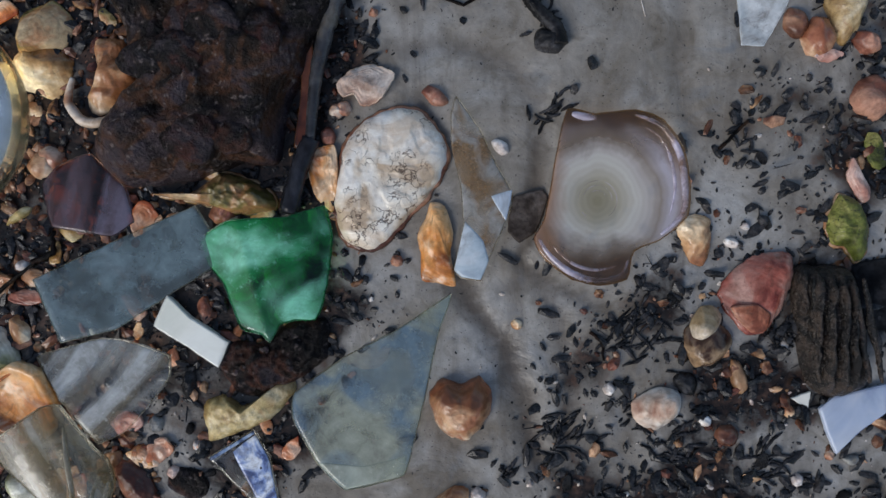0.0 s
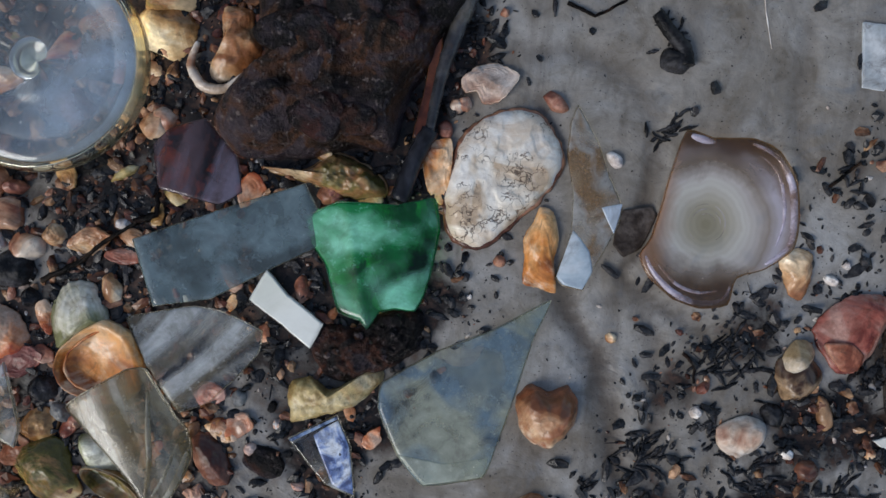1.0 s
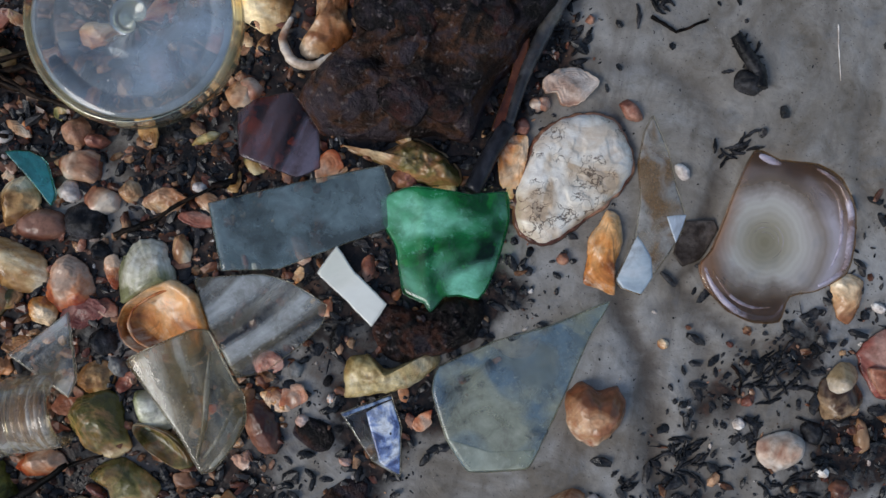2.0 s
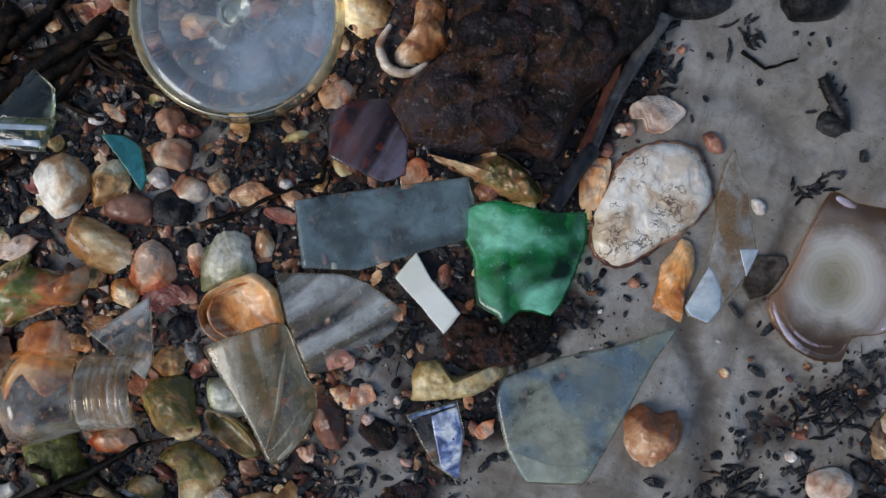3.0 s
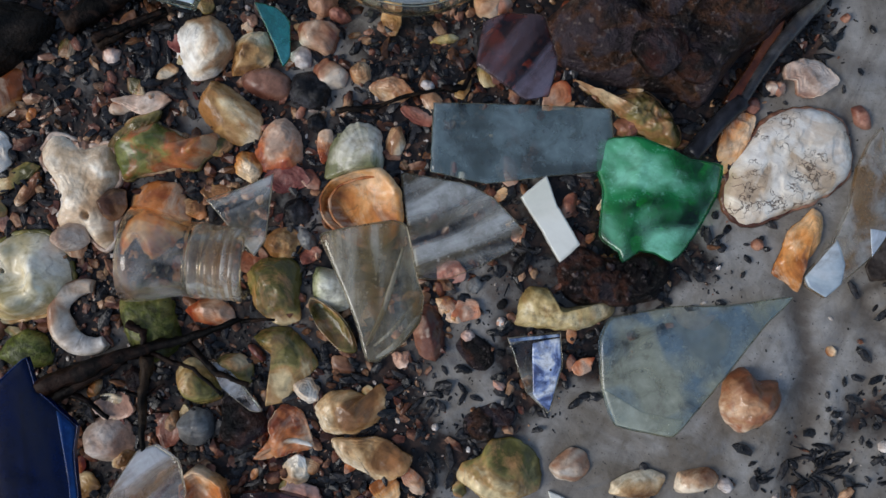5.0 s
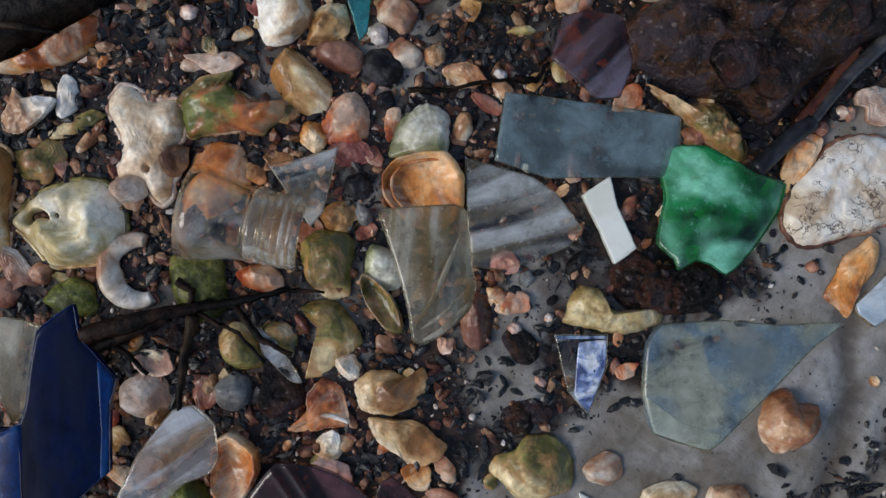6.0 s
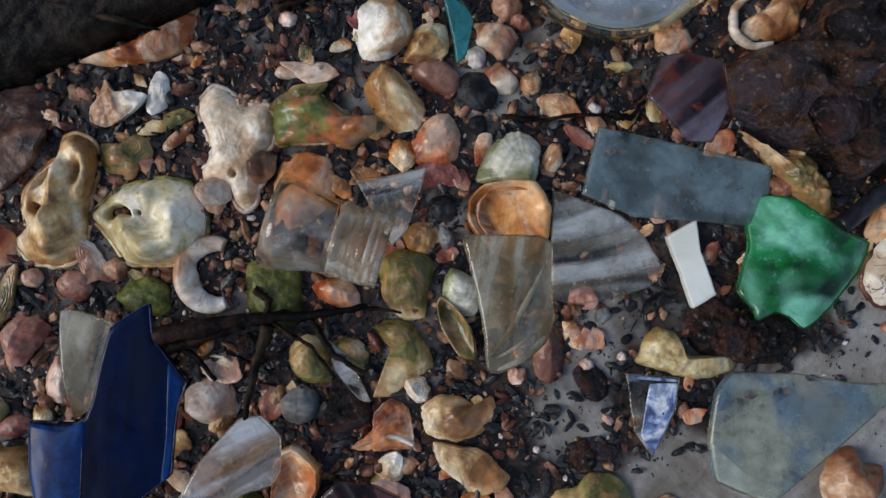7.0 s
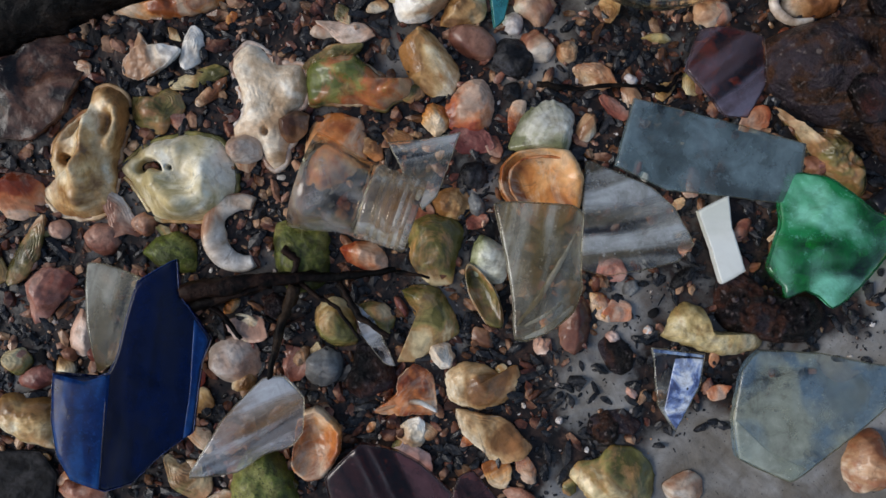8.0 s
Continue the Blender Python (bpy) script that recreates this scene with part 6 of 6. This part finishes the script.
pebble("pebble", -282.7, -256.2, 14.9, 8.8, 56, 5, STONE_RED, "brown-red shell-like pebble among the gravel", 188)
pebble("pebble", -240.6, -280.0, 19.7, 11.0, 37, 7, SHELL_RED, "red pebble at slate", 189)
pebble("pebble", -206.7, -185.1, 6.5, 8.9, 7, 6, SHELL_TAN, "tan shell-like pebble among the gravel", 190)
pebble("pebble", -188.2, -144.6, 9.1, 3.6, -22, 4, STONE_RED, "small red chip among the gravel", 191)
pebble("pebble", -218.6, -206.7, 8.1, 11.2, -18, 6, SHELL_TAN, "tan pebble lying among the gravel", 192)
pebble("pebble", -241.0, -186.7, 7.9, 4.5, 84, 5, SHELL_ORANGE, "orange chip lying among the gravel", 193)
shell("pink_shell", -22.1, -126.0, 23.7, 11.7, 37, 7, "dome", SHELL_TAN, "pale tan clam shell in mud", 194)
pebble("pebble", -0.2, -113.9, 20.0, 10.6, 32, 8, STONE_TAN, "tan pebble in mud", 195)
pebble("pebble", 12.1, -110.2, 6.0, 6.2, 24, 5, STONE_WHITE, "small pale pebble among the gravel", 196)
pebble("pebble", -92.0, -132.2, 14.0, 13.9, 24, 6, RUST, "dark purple-brown crumbly stone", 197, lumpy=0.3)
stick("twig", -255.8, -192.0, [(0.0, 0.0), (15.9, 1.2), (26.7, -1.7)], 3, 1.5, TWIG, "thin dark root over shells", 198, lift=5.0)
stick("twig", -261.3, -199.3, [(0.0, 0.0), (6.9, 12.6), (16.5, 21.8)], 6, 5, TWIG, "dark knotted root among the gravel", 199, lift=6.0)
stick("twig", -228.8, -161.8, [(0.0, 0.0), (11.2, 0.3), (21.7, 1.5), (36.4, -2.7)], 2.5, 1.2, TWIG, "thin dark root over shells", 200, lift=7.0)
stick("twig", -238.4, -155.2, [(0.0, 0.0), (7.1, -0.0), (9.6, -6.7)], 3.5, 2.0, TWIG, "short bent black root on algae", 201, lift=8.5)
stick("twig", -227.7, -181.1, [(0.0, 0.0), (7.3, 1.5), (12.2, 9.7)], 2, 1, TWIG, "thin dark root over shells", 202, lift=6.0)
stick("twig", -312.1, -0.4, [(0.0, 0.0), (18.3, -5.9), (29.5, -19.1)], 4, 2, TWIG, "dark waterlogged root among the gravel", 203, lift=3.0)
stick("twig", -322.6, 3.3, [(0.0, 0.0), (17.8, 3.5), (37.2, 17.1)], 6, 4, TWIG, "dark waterlogged branch among the gravel", 204, lift=2.0)
stick("twig", -279.5, -6.5, [(0.0, 0.0), (13.2, -4.1), (27.8, -5.3)], 3, 2, TWIG, "dark waterlogged root among the gravel", 205, lift=2.0)
stick("twig", -298.4, -60.8, [(0.0, 0.0), (9.6, 15.2), (18.7, 24.2)], 4, 2, TWIG, "dark waterlogged root among the gravel", 206, lift=2.0)
stick("twig", -257.9, -192.9, [(0.0, 0.0), (22.5, 25.1), (42.8, 42.5), (58.6, 58.6)], 7, 2, TWIG, "dark wet forked twig across shells", 207, lift=8.0)
stick("twig", -258.9, -205.9, [(0.0, 0.0), (11.4, 17.7), (24.5, 36.8)], 6, 4, TWIG, "short dark twig among the gravel", 208, lift=5.0)
stick("twig", -225.8, -163.8, [(0.0, 0.0), (6.1, -16.7), (14.6, -34.5)], 5, 2, TWIG, "thin dark twig over shells", 209, lift=7.0)
stick("twig", -213.5, -152.5, [(0.0, 0.0), (15.4, -5.0), (28.5, -3.3)], 3, 2, TWIG, "thin curved rootlet among the gravel", 210, lift=7.0)
stick("twig", -198.8, -134.9, [(0.0, 0.0), (12.0, 6.7)], 2, 1, TWIG, "thin rootlet lying among the gravel", 211, lift=6.0)
stick("twig", -201.4, -41.8, [(0.0, 0.0), (13.4, 8.6), (26.7, 21.2), (35.1, 27.1)], 2.2, 1.2, TWIG, "thin straight black twig", 212, lift=4.0)
stick("twig", -167.6, -14.8, [(0.0, 0.0), (8.2, 4.4), (8.4, 13.2)], 3, 1.5, TWIG, "curled dark rootlet among the gravel", 213, lift=3.0)
stick("twig", -313.3, -58.4, [(0.0, 0.0), (19.8, 28.1), (33.2, 54.2), (52.9, 75.1)], 9, 6, TWIG, "dark waterlogged branch among the gravel", 214, lift=2.0)
stick("twig", -319.0, -24.2, [(0.0, 0.0), (16.8, 22.3), (32.1, 41.8), (38.8, 58.4)], 7, 4, TWIG, "dark waterlogged branch among the gravel", 215, lift=2.0)
stick("twig", -280.7, 24.4, [(0.0, 0.0), (13.4, -8.8), (24.7, -14.6), (40.1, -18.0)], 2.5, 1.5, TWIG, "thin bent twig among the gravel", 216, lift=5.0)
stick("twig", -271.4, 5.8, [(0.0, 0.0), (20.3, 11.5), (32.8, 9.6), (52.5, 0.4)], 3, 2, TWIG, "thin root over gravel", 217, lift=3.0)
stick("twig", 107.1, 29.5, [(0.0, 0.0), (7.1, 6.7), (12.7, 13.0)], 1.5, 1, TWIG, "thin black stem on mud", 218, lift=0.5)
stick("twig", 57.2, -43.1, [(0.0, 0.0), (4.6, -3.4), (5.8, -11.4)], 1.5, 1, TWIG, "thin black stem on mud", 219, lift=0.5)
stick("twig", -5.2, 92.5, [(0.0, 0.0), (11.4, -3.7), (23.9, 4.2)], 1.6, 1, TWIG, "thin rootlet on mud", 220, lift=0.5)
pebble("coal_lump", -29.5, 106.5, 30.6, 14.1, 23, 12, COAL, "black wet stone above the mud", 221)
pebble("coal_lump", 18.0, 122.0, 30.7, 18.8, 23, 14, COAL, "black wet stone above the mud", 222)
stick("seaweed", 30.6, 92.4, [(0.0, 0.0), (5.6, -6.7), (12.4, -13.4), (13.6, -20.1)], 5, 7, COAL, "black strand of seaweed on mud", 223, lift=0.5, category='seaweed')
seaweed(72.5, -45.7, 20, 26, 224)
seaweed(44.0, -88.5, 12, 14, 225)
seaweed(88.8, -89.6, 14, 16, 226)
seaweed(125.7, -100.0, 15, 16, 227)
seaweed(19.8, -101.4, 8, 8, 228)
seaweed(37.7, 45.7, 10, 12, 229)
seaweed(133.0, -45.6, 9, 8, 230)
seaweed(115.0, 34.2, 9, 8, 231)
seaweed(-7.1, 101.0, 12, 12, 232)
seaweed(-39.4, 73.0, 10, 10, 233)
seaweed(37.6, 84.0, 10, 10, 234)
seaweed(74.7, -79.6, 12, 10, 235)
seaweed(45.8, -86.0, 12, 12, 236)
stick("thread", 73.0, 107.0, [(0.0, 0.0), (2.0, -9.0), (6.0, -23.0)], 0.6, 0.3, STONE_WHITE, "thin white nylon thread lying on mud", 237, lift=0.1, category="thread")
stick("twig", -306.0, -33.0, [(0.0, 0.0), (10.0, 13.0), (23.0, 30.0), (45.0, 60.0)], 9, 6, TWIG, "thick black waterlogged branch over gravel", 240, lift=4.0)
stick("twig", -319.0, -7.0, [(0.0, 0.0), (13.0, 12.0), (25.0, 28.0)], 10, 8, TWIG, "thick black waterlogged branch over gravel", 241, lift=4.0)
stick("twig", -299.0, -39.0, [(0.0, 0.0), (14.0, 15.0), (28.0, 30.0), (36.0, 50.0)], 6, 3, TWIG, "dark wet root beside green glass", 242, lift=4.0)
stick("twig", -287.0, 4.0, [(0.0, 0.0), (18.0, 9.0), (41.0, 21.0)], 4, 2, TWIG, "thin black root over gravel", 243, lift=4.0)
stick("twig", -279.0, 25.0, [(0.0, 0.0), (8.0, -8.0), (22.0, -16.0), (39.0, -19.0), (56.0, -21.0)], 4, 2, TWIG, "bent brown root over gravel", 244, lift=4.0)
stick("twig", -311.0, -17.0, [(0.0, 0.0), (10.0, 13.0), (15.0, 29.0), (15.0, 38.0)], 7, 5, TWIG, "black waterlogged branch over gravel", 245, lift=4.0)
stick("twig", -301.0, -59.0, [(0.0, 0.0), (9.0, 10.0), (21.0, 23.0)], 4, 2, TWIG, "dark wet root in the gravel", 246, lift=4.0)
bottle_base(-209.0, 43.0, 42.9)
bottle_neck(-249.0, -129.0, 45.9, 20)
ring_shell(-256.8, -161.9, 14.6, 39)

# ---- gravel: loose stones, then the grit that nobody could count ----


def chip_mesh(name, seed, flat, material):
    bm = bmesh.new()
    bmesh.ops.create_icosphere(bm, subdivisions=2, radius=0.5)
    for v in bm.verts:
        d = v.co.normalized()
        v.co *= 1 + 0.35 * swell(d.x, d.y, d.z + seed * 3.3, 0.9) + 0.15 * swell(d.x, d.y, d.z * 2 + seed, 0.35)
        v.co.z *= flat
        v.co.y *= 0.75
    for f in bm.faces:
        f.smooth = seed % 2 == 0
    return mesh_of(bm, name, material)


def loose_stones(count):
    rng = random.Random(11)
    kinds = []
    for k in range(6):
        kinds.append(("coal_chip", chip_mesh("coal_chip", k, 0.5, COAL if k % 2 else SLATE), "small black coal chip in the mud", "coal"))
    for k in range(4):
        kinds.append(("small_pebble", chip_mesh("small_pebble", 10 + k, 0.6, (STONE_RED, STONE_BROWN, STONE_TAN, SHELL_TAN)[k]), "small red-brown pebble in the gravel", "pebble"))
    made = 0
    while made < count:
        x, y = rng.uniform(-0.4, 0.2), rng.uniform(-0.3, 0.15)
        if rng.random() > gritty(x, y):
            continue
        name, data, label, category = kinds[rng.randrange(6)] if rng.random() < (0.76 if x < -0.12 else 0.92) else kinds[6 + rng.randrange(4)]
        ob = new(name, data)
        s = rng.uniform(3.0, 6.5) * MM
        ob.matrix_world = pose(x, y, ground_height(x, y) + 0.12 * s, rng.uniform(-20, 20), rng.uniform(-20, 20), rng.uniform(0, 360)) @ Matrix.Diagonal((s * rng.uniform(0.9, 1.5), s, s, 1))
        tagged(ob, label, category, "loose stones in the mud")
        made += 1


def grit(name, count, low, high, material, label, seed, stretch=1.5, power=1.0, spare=0.0, leftness=1.0, rightness=1.0, slim=1.0, split=0.02):
    """Thousands of small grains in one mesh, thick where the grit lies, few on the bare mud."""
    rng = random.Random(seed)
    base = bmesh.new()
    bmesh.ops.create_icosphere(base, subdivisions=1, radius=0.5)
    ball = [v.co.copy() for v in base.verts]
    tris = [[v.index for v in f.verts] for f in base.faces]
    base.free()
    verts, faces = [], []
    made = 0
    while made < count:
        x, y = rng.uniform(-0.44, 0.22), rng.uniform(-0.33, 0.17)
        dense = gritty(x, y) ** power * (leftness if x < split else rightness)
        if rng.random() > max(spare, dense):
            continue
        s = (low + (high - low) * rng.random() ** 3) * MM
        turn = Euler((rng.uniform(-0.5, 0.5), rng.uniform(-0.5, 0.5), rng.uniform(0, 6.3))).to_matrix()
        form_x, form_y, form_z = rng.uniform(0.9, stretch) * s, slim * rng.uniform(0.6, 1.0) * s, slim * rng.uniform(0.35, 0.8) * s
        z = ground_height(x, y) + 0.1 * s
        start = len(verts)
        for c in ball:
            k = rng.uniform(0.75, 1.2)
            p = turn @ Vector((c.x * form_x * k, c.y * form_y * k, c.z * form_z * k))
            verts.append((x + p.x, y + p.y, z + p.z))
        faces += [[start + i for i in t] for t in tris]
        made += 1
    data = bpy.data.meshes.new(name)
    data.from_pydata(verts, [], faces)
    data.materials.append(material)
    tagged(new(name, data), label, "gravel", kind="stuff")


def small_flakes(count):
    """Broken bits of shell strewn through the gravel."""
    rng = random.Random(5)
    tones = (SHELL_TAN, SHELL_ORANGE, SHELL_TAN, SHELL_ORANGE, SHELL_RED, STONE_BROWN, SHELL_GREEN)
    words = ("tan", "orange", "ochre", "russet", "brick-red", "brown", "olive")
    made = 0
    while made < count:
        x, y = rng.uniform(-0.4, -0.06), rng.uniform(-0.31, 0.13)
        if rng.random() > gritty(x, y) ** 2:
            continue
        k = rng.randrange(7)
        size = rng.uniform(5.5, 14)
        flake = shell("shell_chip", x / MM, y / MM, size, size * rng.uniform(0.5, 0.85), rng.uniform(0, 360), size * rng.uniform(0.18, 0.28), rng.choice(("flake", "flake", "flake", "horn")), tones[k], "small broken " + words[k] + " shell chip in the gravel", 300 + made, count=44, rings=11)
        tagged(flake, group="shell chips in the gravel")
        made += 1


small_flakes(290)
loose_stones(290)
grit("dark_gravel", 24000, 0.8, 6.0, GRAVEL_DARK, "fine black coal and slate gravel", 21, 2.4, spare=0.014)
grit("coal_flakes", 3000, 1.6, 7.0, GRAVEL_DARK, "loose black coal flakes on the mud", 24, 2.2, power=1.3, leftness=0.35)
grit("warm_gravel", 15000, 0.7, 6.5, GRAVEL_WARM, "fine red-brown brick and rust gravel", 22, 1.9, power=1.5, rightness=0.3, split=-0.12)
grit("pale_grit", 1700, 0.5, 3.2, GRAVEL_PALE, "scattered pale shell grit", 23, 1.6, spare=0.06)
grit("black_stems", 420, 1.6, 3.6, GRAVEL_DARK, "thin black plant stems on the mud", 25, 6.5, leftness=0.4, slim=0.28, spare=0.02)
